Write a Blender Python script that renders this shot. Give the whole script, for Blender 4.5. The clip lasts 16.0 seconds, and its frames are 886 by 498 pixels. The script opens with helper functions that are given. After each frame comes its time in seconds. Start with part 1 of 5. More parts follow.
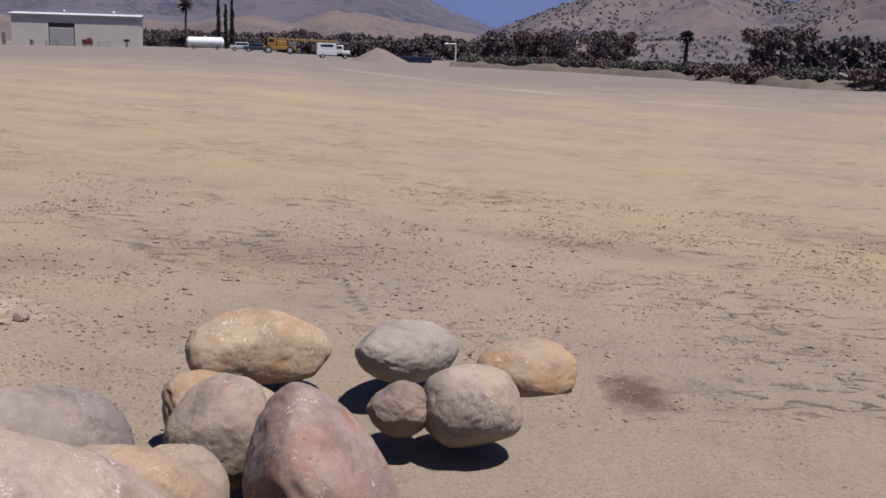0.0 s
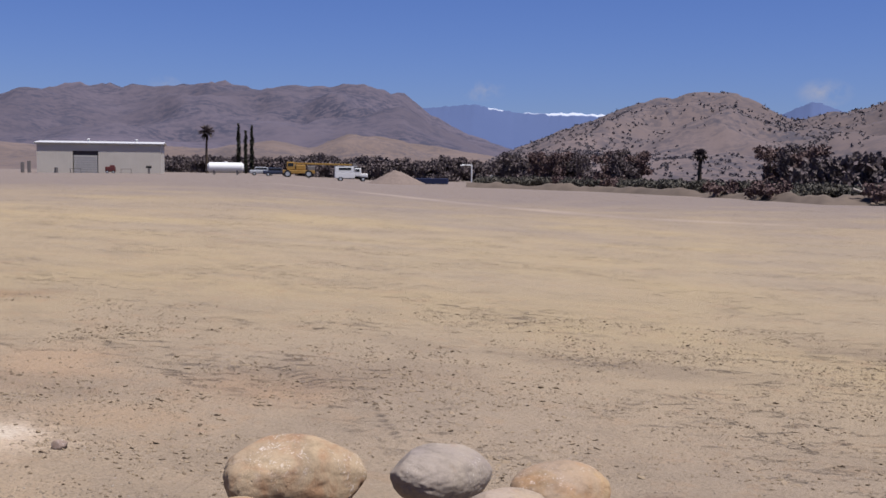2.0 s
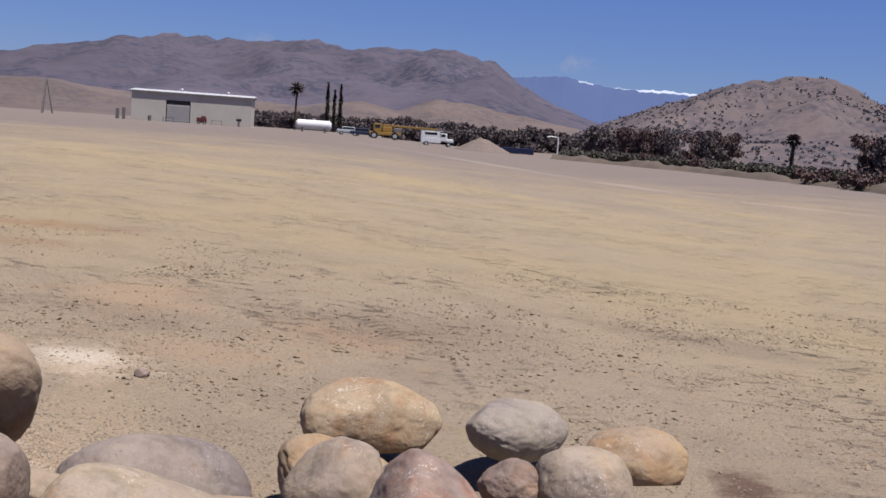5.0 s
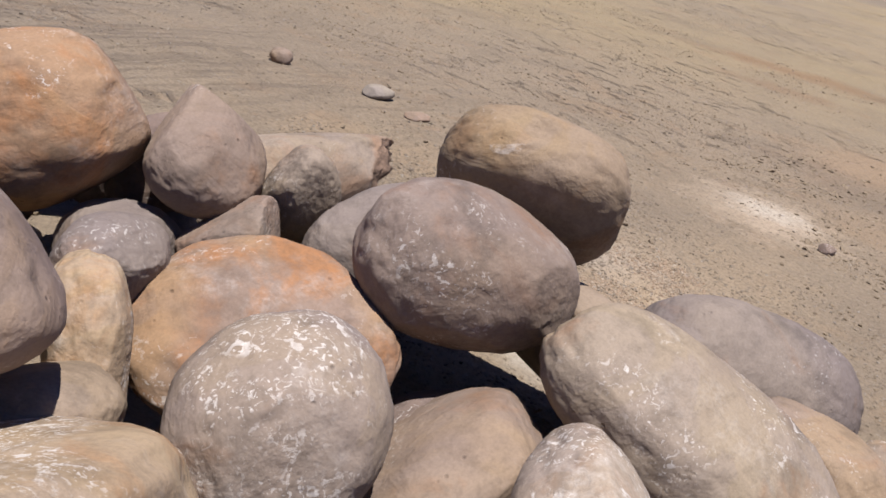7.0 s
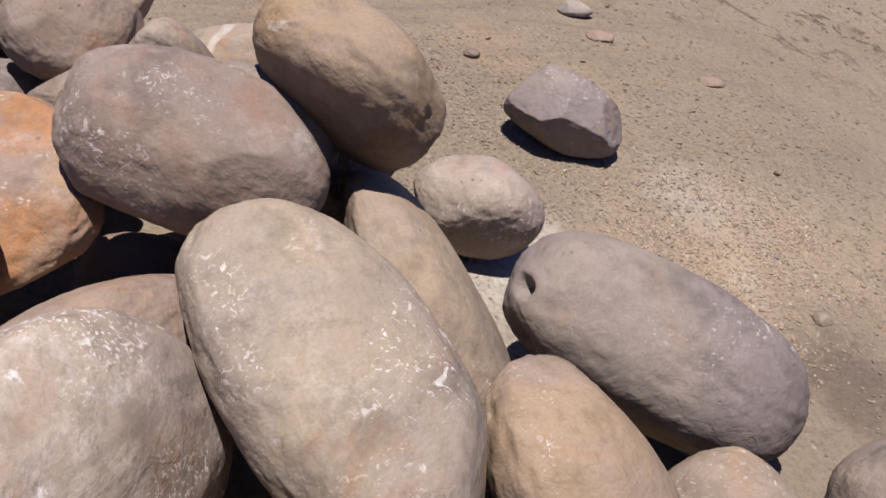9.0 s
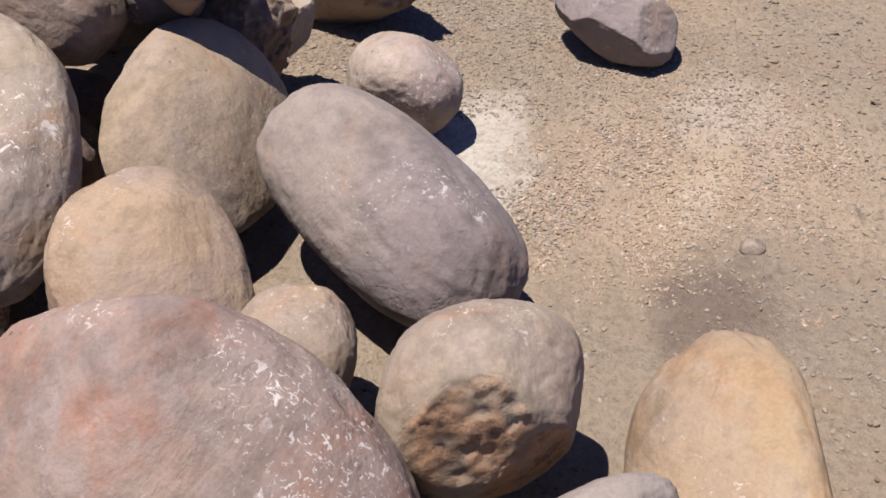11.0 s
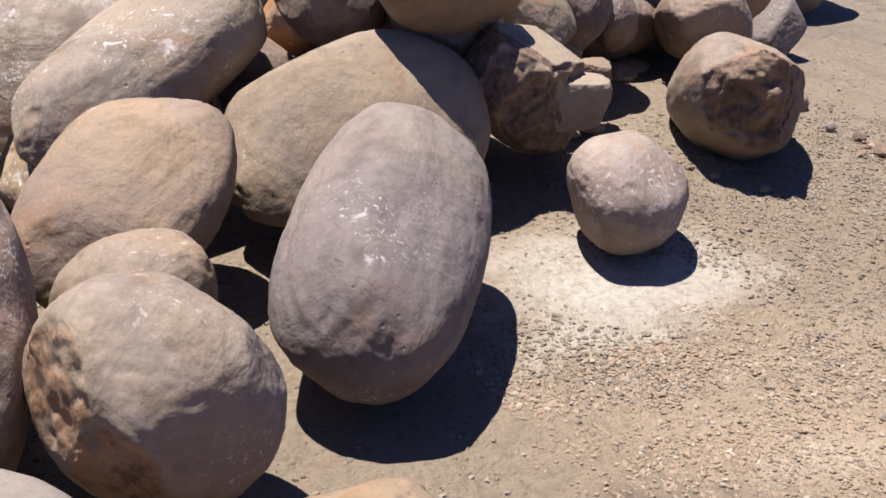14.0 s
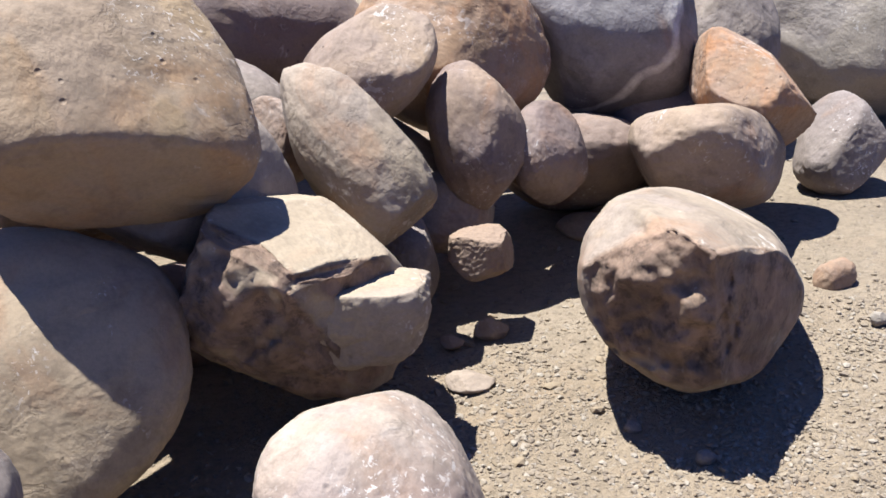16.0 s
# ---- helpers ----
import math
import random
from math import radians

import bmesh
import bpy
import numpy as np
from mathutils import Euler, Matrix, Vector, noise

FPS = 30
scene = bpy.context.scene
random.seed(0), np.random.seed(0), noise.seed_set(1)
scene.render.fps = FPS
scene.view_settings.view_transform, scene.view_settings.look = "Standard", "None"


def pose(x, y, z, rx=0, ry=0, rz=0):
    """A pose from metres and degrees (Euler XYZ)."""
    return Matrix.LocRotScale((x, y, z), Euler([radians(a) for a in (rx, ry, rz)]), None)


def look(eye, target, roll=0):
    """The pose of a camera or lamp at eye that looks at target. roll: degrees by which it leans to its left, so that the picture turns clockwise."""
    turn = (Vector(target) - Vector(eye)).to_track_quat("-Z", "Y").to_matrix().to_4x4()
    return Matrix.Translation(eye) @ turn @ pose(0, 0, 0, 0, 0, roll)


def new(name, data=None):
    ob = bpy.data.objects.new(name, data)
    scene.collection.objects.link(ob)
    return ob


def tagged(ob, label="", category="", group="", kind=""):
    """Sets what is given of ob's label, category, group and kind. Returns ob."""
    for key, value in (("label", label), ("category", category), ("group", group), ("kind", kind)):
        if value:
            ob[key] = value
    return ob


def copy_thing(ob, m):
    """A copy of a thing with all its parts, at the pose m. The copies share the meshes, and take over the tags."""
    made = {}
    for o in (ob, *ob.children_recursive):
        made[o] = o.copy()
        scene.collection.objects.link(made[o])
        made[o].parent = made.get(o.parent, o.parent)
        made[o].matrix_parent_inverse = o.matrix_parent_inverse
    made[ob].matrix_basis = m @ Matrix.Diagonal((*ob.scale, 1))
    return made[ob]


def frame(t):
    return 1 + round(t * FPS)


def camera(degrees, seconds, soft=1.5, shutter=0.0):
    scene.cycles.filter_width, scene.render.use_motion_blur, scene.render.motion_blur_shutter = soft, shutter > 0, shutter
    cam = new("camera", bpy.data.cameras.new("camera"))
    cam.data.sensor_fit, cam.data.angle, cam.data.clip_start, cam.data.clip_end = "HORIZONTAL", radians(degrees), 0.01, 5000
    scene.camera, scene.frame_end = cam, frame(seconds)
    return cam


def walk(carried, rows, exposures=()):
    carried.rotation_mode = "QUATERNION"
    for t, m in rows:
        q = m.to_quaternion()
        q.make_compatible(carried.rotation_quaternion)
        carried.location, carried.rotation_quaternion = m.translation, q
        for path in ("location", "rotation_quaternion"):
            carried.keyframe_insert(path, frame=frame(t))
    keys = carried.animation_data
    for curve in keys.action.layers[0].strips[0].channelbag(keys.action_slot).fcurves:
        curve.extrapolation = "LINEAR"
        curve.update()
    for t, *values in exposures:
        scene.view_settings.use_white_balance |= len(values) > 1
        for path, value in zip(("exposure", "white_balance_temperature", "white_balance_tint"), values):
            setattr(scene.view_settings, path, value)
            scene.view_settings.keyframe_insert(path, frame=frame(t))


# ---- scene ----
cam = camera(44.0, 16.0, soft=1.6)

# seconds, eye, target, roll
PATH = [
    (0, (0.576, 0.485, 1.468), (0.743, 2.445, 1.110), 1.5),
    (0.5, (0.543, 0.395, 1.508), (0.697, 2.372, 1.245), -0.3),
    (1, (0.524, 0.368, 1.514), (0.681, 2.353, 1.329), -0.3),
    (1.5, (0.513, 0.357, 1.515), (0.662, 2.346, 1.364), 0.0),
    (2, (0.500, 0.367, 1.509), (0.633, 2.357, 1.366), 0.6),
    (2.5, (0.481, 0.379, 1.501), (0.597, 2.371, 1.368), 1.3),
    (3, (0.462, 0.383, 1.484), (0.565, 2.376, 1.360), 1.8),
    (3.2, (0.452, 0.388, 1.482), (0.550, 2.382, 1.361), 2.1),
    (5.3, (0.462, 0.446, 1.395), (0.393, 2.428, 1.138), 5.0),
    (5.5, (0.462, 0.483, 1.375), (0.304, 2.450, 1.050), 5.8),
    (6, (0.568, 0.651, 1.325), (0.010, 2.518, 0.871), 7.5),
    (6.5, (0.640, 0.858, 1.313), (-0.233, 2.565, 0.745), 10.5),
    (7, (0.665, 1.086, 1.315), (-0.523, 2.566, 0.686), 12.6),
    (7.5, (0.772, 1.341, 1.363), (-0.708, 2.480, 0.648), 11.3),
    (8, (1.023, 1.735, 1.397), (-0.606, 2.601, 0.625), 8.2),
    (8.5, (1.215, 2.187, 1.366), (-0.423, 3.006, 0.564), 9.1),
    (9, (1.405, 2.612, 1.414), (-0.249, 3.309, 0.531), 9.7),
    (9.5, (1.635, 3.124, 1.374), (-0.083, 3.557, 0.446), 5.7),
    (10, (1.708, 3.617, 1.350), (-0.021, 3.807, 0.365), 3.0),
    (10.2, (1.712, 3.830, 1.375), (-0.010, 3.902, 0.360), 2.4),
    (12.3, (1.485, 5.460, 1.113), (-0.054, 4.418, 0.377), 5.0),
    (12.5, (1.415, 5.542, 1.091), (-0.084, 4.429, 0.374), 6.2),
    (13, (1.153, 5.714, 1.065), (-0.188, 4.407, 0.361), 7.9),
    (13.5, (0.833, 5.786, 1.026), (-0.318, 4.313, 0.315), 8.2),
    (14, (0.537, 5.780, 1.024), (-0.427, 4.205, 0.256), 8.3),
    (14.5, (0.233, 5.684, 1.013), (-0.544, 4.020, 0.220), 7.3),
    (15, (-0.081, 5.540, 1.020), (-0.683, 3.792, 0.258), 5.3),
    (15.5, (-0.456, 5.344, 1.038), (-0.993, 3.560, 0.309), 3.4),
    (16, (-0.857, 5.085, 1.021), (-1.437, 3.289, 0.359), 2.4),
]
walk(cam, [(t, look(eye, target, roll)) for t, eye, target, roll in PATH], exposures=((0.0, 0.62, 6250, 13), (0.5, 0.66, 6350, 14), (3.2, 0.66, 6350, 14), (5.5, 0.68, 6400, 12), (6.5, 0.60, 6400, 12), (7.2, 0.70, 6400, 12), (8.0, 0.72, 6400, 13), (9.5, 0.68, 6400, 14), (10.2, 0.80, 6400, 14), (12.3, 0.98, 6450, 13), (13.5, 1.03, 6450, 12), (14.5, 1.2, 6400, 12), (15.2, 1.32, 6300, 11), (16.0, 1.64, 6050, 6)))

# ---- world and sun ----
SUN_EL, SUN_AZ = radians(70.5), radians(124.0)          # azimuth clockwise from +y
world = bpy.data.worlds.new("sky")
scene.world = world
world.use_nodes = True
wn, wl = world.node_tree.nodes, world.node_tree.links
wn.clear()
sky = wn.new("ShaderNodeTexSky")
sky.sky_type, sky.sun_disc = "NISHITA", False
sky.sun_elevation, sky.sun_rotation = SUN_EL, SUN_AZ
sky.air_density, sky.dust_density, sky.ozone_density, sky.altitude = 1.0, 0.3, 1.5, 300
bg = wn.new("ShaderNodeBackground")
bg.inputs["Strength"].default_value = 0.05
wout = wn.new("ShaderNodeOutputWorld")
clear = wn.new("ShaderNodeMix")              # a drier, deeper blue air than the model's
clear.data_type, clear.blend_type = "RGBA", "MULTIPLY"
clear.inputs[0].default_value, clear.inputs[7].default_value = 1.0, (0.466, 0.588, 1.055, 1.0)
wl.new(sky.outputs[0], clear.inputs[6])
air = clear.outputs[2]
# three faint wisps of cloud low over the mountains: azimuth, elevation, half width in degrees
seen = wn.new("ShaderNodeTexCoord")
puff = wn.new("ShaderNodeTexNoise")
puff.inputs["Scale"].default_value, puff.inputs["Detail"].default_value, puff.inputs["Roughness"].default_value = 45.0, 5.0, 0.6
wl.new(seen.outputs["Generated"], puff.inputs["Vector"])
ragged = wn.new("ShaderNodeMapRange")
ragged.inputs["From Min"].default_value, ragged.inputs["From Max"].default_value = 0.40, 0.68
wl.new(puff.outputs["Fac"], ragged.inputs["Value"])
for azimuth, elevation, wide in ((5.85, 4.14, 1.25), (22.80, 3.98, 1.5), (-10.39, 4.17, 0.9)):
    a, e = radians(azimuth), radians(elevation)
    off = wn.new("ShaderNodeVectorMath")
    off.operation = "SUBTRACT"
    off.inputs[1].default_value = (math.cos(e) * math.sin(a), math.cos(e) * math.cos(a), math.sin(e))
    wl.new(seen.outputs["Generated"], off.inputs[0])
    flat = wn.new("ShaderNodeVectorMath")
    flat.operation = "MULTIPLY"
    flat.inputs[1].default_value = (1.0, 1.0, 1.9)
    wl.new(off.outputs[0], flat.inputs[0])
    size = wn.new("ShaderNodeVectorMath")
    size.operation = "LENGTH"
    wl.new(flat.outputs[0], size.inputs[0])
    edge = wn.new("ShaderNodeMapRange")
    edge.inputs["From Min"].default_value, edge.inputs["From Max"].default_value = 0.0, radians(wide)
    edge.inputs["To Min"].default_value, edge.inputs["To Max"].default_value = 1.0, 0.0
    wl.new(size.outputs["Value"], edge.inputs["Value"])
    body = wn.new("ShaderNodeMath")
    body.operation = "MULTIPLY"
    wl.new(edge.outputs[0], body.inputs[0])
    wl.new(ragged.outputs[0], body.inputs[1])
    veil = wn.new("ShaderNodeMix")
    veil.data_type = "RGBA"
    veil.inputs[7].default_value = (4.6, 4.9, 6.0, 1.0)
    wl.new(body.outputs[0], veil.inputs[0])
    wl.new(air, veil.inputs[6])
    air = veil.outputs[2]
wl.new(air, bg.inputs["Color"])
wl.new(bg.outputs[0], wout.inputs[0])

sun = new("sun", bpy.data.lights.new("sun", "SUN"))
sun.data.energy, sun.data.angle, sun.data.color = 5.0, radians(0.53), (1.0, 0.965, 0.91)
sun_way = Vector((math.cos(SUN_EL) * math.sin(SUN_AZ), math.cos(SUN_EL) * math.cos(SUN_AZ), math.sin(SUN_EL)))
sun.matrix_world = look(sun_way * 60, (0, 0, 0))


# ---- materials ----
REFLECT = (0.66, 0.66, 0.66)                 # share of a dust-free surface's brightness that the dusty place gives back


class Nodes:
    """A new material with short ways to add nodes."""

    def __init__(self, name):
        self.mat = bpy.data.materials.new(name)
        self.mat.use_nodes = True
        self.tree = self.mat.node_tree
        self.bsdf = self.tree.nodes["Principled BSDF"]
        self.bsdf.inputs["Specular IOR Level"].default_value = 0.25

    def add(self, kind, **values):
        node = self.tree.nodes.new("ShaderNode" + kind)
        for key, value in values.items():
            node.inputs[key.replace("_", " ")].default_value = value
        return node

    def link(self, a, b):
        self.tree.links.new(a, b)

    def coords(self, scale=(1, 1, 1), vary=True):
        tc, mp = self.add("TexCoord"), self.add("Mapping")
        mp.inputs["Scale"].default_value = scale
        self.link(tc.outputs["Object"], mp.inputs["Vector"])
        if not vary:
            return mp.outputs[0]
        info, mul, plus = self.add("ObjectInfo"), self.add("VectorMath"), self.add("VectorMath")
        mul.operation, plus.operation = "MULTIPLY", "ADD"
        mul.inputs[1].default_value = (37.0, 91.0, 53.0)
        self.link(info.outputs["Random"], mul.inputs[0])
        self.link(mp.outputs[0], plus.inputs[0])
        self.link(mul.outputs[0], plus.inputs[1])
        return plus.outputs[0]

    def noise(self, vec, scale, detail=4.0, rough=0.55, warp=0.0):
        n = self.add("TexNoise", Scale=scale, Detail=detail, Roughness=rough, Distortion=warp)
        self.link(vec, n.inputs["Vector"])
        return n.outputs["Fac"]

    def span(self, fac, a, b, lo=0.0, hi=1.0):
        m = self.add("MapRange")
        m.inputs["From Min"].default_value, m.inputs["From Max"].default_value = a, b
        m.inputs["To Min"].default_value, m.inputs["To Max"].default_value = lo, hi
        self.link(fac, m.inputs["Value"])
        return m.outputs[0]

    def math(self, op, a, b):
        m = self.add("Math")
        m.operation = op
        for value, socket in ((a, m.inputs[0]), (b, m.inputs[1])):
            if isinstance(value, (int, float)):
                socket.default_value = value
            else:
                self.link(value, socket)
        return m.outputs[0]

    def mix(self, fac, a, b, blend="MIX"):
        m = self.add("Mix")
        m.data_type, m.blend_type = "RGBA", blend
        for value, socket in ((fac, m.inputs[0]), (a, m.inputs[6]), (b, m.inputs[7])):
            if isinstance(value, (int, float)):
                socket.default_value = value
            elif isinstance(value, tuple):
                socket.default_value = (*value, 1.0)
            else:
                self.link(value, socket)
        return m.outputs[2]

    def bump(self, height, strength, distance, before=None):
        b = self.add("Bump", Strength=strength, Distance=distance)
        self.link(height, b.inputs["Height"])
        if before is not None:
            self.link(before, b.inputs["Normal"])
        return b.outputs[0]

    def done(self, colour, rough=0.9, normal=None):
        self.link(self.mix(1.0, colour, REFLECT, "MULTIPLY"), self.bsdf.inputs["Base Color"])
        if isinstance(rough, float):
            self.bsdf.inputs["Roughness"].default_value = rough
        else:
            self.link(rough, self.bsdf.inputs["Roughness"])
        if normal is not None:
            self.link(normal, self.bsdf.inputs["Normal"])
        return self.mat


def rock(name, base, second, rust=(0.36, 0.19, 0.10), rusty=0.35, white=0.5, fresh=(0.19, 0.125, 0.088), chalk=(0.86, 0.80, 0.745), vein=0.0):
    """River-worn boulder: skin worn off in broad patches, iron stains, chalky flecks and splashes, scars, pits and grain."""
    n = Nodes(name)
    v = n.coords()
    broad, mid = n.noise(v, 2.0, 4, 0.55, 0.5), n.noise(v, 9.0, 8, 0.66, 0.3)
    c = n.mix(n.span(broad, 0.42, 0.58), base, second)
    # patches where the outer skin is gone, with a clear edge and a cooler tone
    skin = n.noise(v, 2.7, 6, 0.52, 0.7)
    bare = n.span(skin, 0.535, 0.56)
    grey = 0.33 * (base[0] + base[1] + base[2])
    cool = (0.52 * base[0] + 0.50 * grey, 0.52 * base[1] + 0.42 * grey, 0.55 * base[2] + 0.42 * grey)
    c = n.mix(n.math("MULTIPLY", bare, 0.38), c, cool)
    stain = n.math("MULTIPLY", n.span(n.noise(v, 3.6, 7, 0.62, 0.9), 0.60 - 0.20 * rusty, 0.72 - 0.18 * rusty), n.span(mid, 0.34, 0.54))
    c = n.mix(n.math("MULTIPLY", stain, 0.35 + 0.6 * rusty), c, rust)
    dark = n.span(n.noise(v, 13.0, 9, 0.72, 0.2), 0.52, 0.70)
    c = n.mix(n.math("MULTIPLY", dark, 0.36), c, tuple(0.46 * x for x in base))
    tone = n.math("MULTIPLY", n.span(n.noise(v, 4.2, 7, 0.62, 0.3), 0.36, 0.64, 0.74, 1.25), n.span(n.noise(v, 21.0, 6, 0.7), 0.34, 0.66, 0.84, 1.18))
    c = n.mix(1.0, c, n.mix(tone, (0, 0, 0), (1, 1, 1)), "MULTIPLY")
    # chalk: a thin dusting, crisp flecks gathered in clusters, a few bold splashes with ragged ends
    dust = n.math("MULTIPLY", n.span(n.noise(v, 3.1, 6, 0.6, 0.9), 0.58 - 0.04 * white, 0.76 - 0.06 * white), n.span(n.noise(v, 30.0, 7, 0.74), 0.44, 0.62))
    c = n.mix(n.math("MULTIPLY", dust, 0.08 + 0.26 * min(white, 1.0)), c, chalk)
    where = n.span(n.noise(v, 3.4, 5, 0.62, 0.5), 0.58 - 0.08 * white, 0.66 - 0.06 * white)
    for scale, cut, warp in ((26.0, 0.66, 1.2), (48.0, 0.64, 0.9), (95.0, 0.63, 0.5)):
        fleck = n.span(n.noise(v, scale, 6, 0.58, warp), cut - 0.04 * white, cut + 0.03 - 0.04 * white)
        c = n.mix(n.math("MULTIPLY", n.math("MULTIPLY", fleck, where), 0.28 + 0.35 * min(white, 1.0)), c, chalk)
    splash = n.math("MULTIPLY", n.span(n.noise(v, 4.6, 9, 0.60, 1.8), 0.72 - 0.07 * white, 0.755 - 0.07 * white), n.span(n.noise(v, 52.0, 6, 0.72), 0.42, 0.56))
    c = n.mix(n.math("MULTIPLY", splash, 0.12 + 0.6 * min(white, 1.0)), c, chalk)
    if vein:
        wave = n.add("TexWave", Scale=0.55, Distortion=5.0, Detail=4.0)
        wave.inputs["Detail Scale"].default_value = 2.0
        n.link(v, wave.inputs["Vector"])
        c = n.mix(n.math("MULTIPLY", n.span(wave.outputs["Fac"], 0.985, 0.999), n.span(mid, 0.35, 0.6, 0.2, vein)), c, chalk)
    grain = n.noise(v, 130.0, 4, 0.75)
    c = n.mix(n.span(grain, 0.42, 0.67, 0.0, 0.34), c, n.mix(0.55, c, (0.07, 0.05, 0.045)))
    pits = n.add("TexVoronoi", Scale=26.0)
    n.link(v, pits.inputs["Vector"])
    pit = n.math("MULTIPLY", n.span(pits.outputs["Distance"], 0.02, 0.15, 1.0, 0.0), n.span(n.noise(v, 5.0, 3), 0.56, 0.64))
    c = n.mix(n.math("MULTIPLY", pit, 0.5), c, (0.06, 0.04, 0.035))
    # scars: chipped spots, darker along their lower rim
    scar = n.math("MULTIPLY", n.span(n.noise(v, 12.0, 9, 0.64, 0.6), 0.57, 0.63), n.span(n.noise(v, 2.6, 4), 0.47, 0.58))
    c = n.mix(n.math("MULTIPLY", scar, 0.14), c, tuple(0.55 * x for x in second))
    # broken faces
    at = n.add("Attribute")
    at.attribute_name = "broken"
    crust = n.mix(n.span(n.noise(v, 11.0, 9, 0.72, 0.5), 0.40, 0.62), fresh, tuple(min(1.0, 1.9 * x) for x in fresh))
    crust = n.mix(n.math("MULTIPLY", n.span(n.noise(v, 30.0, 8, 0.75), 0.60, 0.72), 0.3), crust, chalk)
    crust = n.mix(n.span(n.noise(v, 24.0, 9, 0.75), 0.50, 0.62, 0.0, 0.65), crust, (0.05, 0.034, 0.028))
    c = n.mix(n.math("MULTIPLY", at.outputs["Fac"], n.span(mid, 0.25, 0.5, 0.75, 1.0)), c, crust)
    worn = n.span(n.noise(v, 3.3, 5, 0.6, 0.6), 0.40, 0.60, 0.28, 1.15)      # smooth polish here, rough skin there
    h = n.math("MULTIPLY", worn, n.math("ADD", n.math("MULTIPLY", n.noise(v, 15.0, 9, 0.60), 0.55), n.math("MULTIPLY", n.noise(v, 58.0, 5, 0.6), 0.24)))
    h = n.math("ADD", h, n.math("MULTIPLY", grain, 0.06))
    h = n.math("SUBTRACT", h, n.math("ADD", n.math("MULTIPLY", pit, 0.55), n.math("ADD", n.math("MULTIPLY", scar, 0.12), n.math("MULTIPLY", bare, 0.07))))
    h = n.math("ADD", h, n.math("MULTIPLY", at.outputs["Fac"], n.math("MULTIPLY", n.noise(v, 14.0, 10, 0.72), 2.4)))
    fine = n.bump(h, 0.48, 0.022)
    return n.done(c, n.span(n.noise(v, 6.0, 5), 0.3, 0.7, 0.72, 0.92), fine)


def plain(name, colour, rough=0.7, metal=0.0, vary=0.18, scale=3.0):
    """Painted or raw surface with a little dirt and unevenness."""
    n = Nodes(name)
    v = n.coords()
    c = n.mix(n.span(n.noise(v, scale, 6, 0.6), 0.35, 0.7, 0.0, 1.0), colour, tuple(x * (1 - vary) for x in colour))
    c = n.mix(n.span(n.noise(v, scale * 9, 4), 0.6, 0.8, 0.0, vary), c, (0.2, 0.15, 0.1))
    n.bsdf.inputs["Metallic"].default_value = metal
    return n.done(c, rough)


def foliage(name, dark, light):
    n = Nodes(name)
    geo = n.add("NewGeometry")
    v = n.coords()
    f = n.math("ADD", n.math("MULTIPLY", geo.outputs["Random Per Island"], 0.6), n.math("MULTIPLY", n.noise(v, 0.8, 3), 0.5))
    return n.done(n.mix(n.span(f, 0.15, 0.85), dark, light), 0.8)


TAN = rock("tan_stone", (0.396, 0.280, 0.180), (0.310, 0.228, 0.180), rusty=0.4, white=0.5)
SAND = rock("sand_stone", (0.385, 0.289, 0.193), (0.335, 0.248, 0.175), rusty=0.12, white=0.2)
PALE = rock("pale_stone", (0.405, 0.316, 0.221), (0.345, 0.268, 0.202), rusty=0.28, white=0.6)
CRUMBLED = rock("pale_stone_with_a_crumbled_brown_side", (0.405, 0.312, 0.218), (0.345, 0.264, 0.200), rusty=0.28, white=0.5, fresh=(0.30, 0.175, 0.10))
GREY = rock("grey_stone", (0.375, 0.315, 0.250), (0.318, 0.266, 0.222), rusty=0.06, white=0.5)
MAUVE = rock("mauve_stone", (0.318, 0.255, 0.210), (0.252, 0.202, 0.182), rusty=0.2, white=0.5)
DUSKY = rock("dusky_pink_stone", (0.332, 0.242, 0.180), (0.275, 0.204, 0.165), rust=(0.31, 0.175, 0.11), rusty=0.45, white=0.7)
CRUSTED = rock("sandy_stone_with_red_crust", (0.440, 0.332, 0.210), (0.385, 0.285, 0.185), rust=(0.35, 0.195, 0.105), rusty=0.75, white=0.7)
PINK = rock("pink_stone", (0.372, 0.284, 0.205), (0.318, 0.242, 0.196), rust=(0.36, 0.215, 0.14), rusty=0.4, white=0.8)
BROWN = rock("brown_stone", (0.318, 0.224, 0.162), (0.241, 0.176, 0.154), rusty=0.35, white=0.6)
ORANGE = rock("orange_stone", (0.430, 0.254, 0.127), (0.361, 0.237, 0.154), rust=(0.45, 0.20, 0.08), rusty=0.6, white=0.75)
RUSTY = rock("rusty_stone", (0.421, 0.267, 0.154), (0.327, 0.232, 0.180), rust=(0.46, 0.21, 0.085), rusty=0.8, white=0.8)
CHALK = rock("chalk_marked_stone", (0.375, 0.288, 0.216), (0.285, 0.222, 0.194), rusty=0.25, white=1.1)
STRIPED = rock("veined_grey_stone", (0.327, 0.292, 0.272), (0.275, 0.245, 0.241), rusty=0.05, white=0.5, vein=0.9)
BANDED = rock("banded_pale_stone", (0.42, 0.335, 0.265), (0.345, 0.255, 0.21), rusty=0.2, white=0.75)
OCHRE = rock("tan_stone_with_ochre_crust", (0.410, 0.290, 0.165), (0.345, 0.246, 0.160), rust=(0.38, 0.225, 0.115), rusty=0.65, white=0.4)
VEINED = rock("veined_pale_stone", (0.40, 0.312, 0.225), (0.335, 0.26, 0.20), rusty=0.28, white=0.65, vein=0.45)
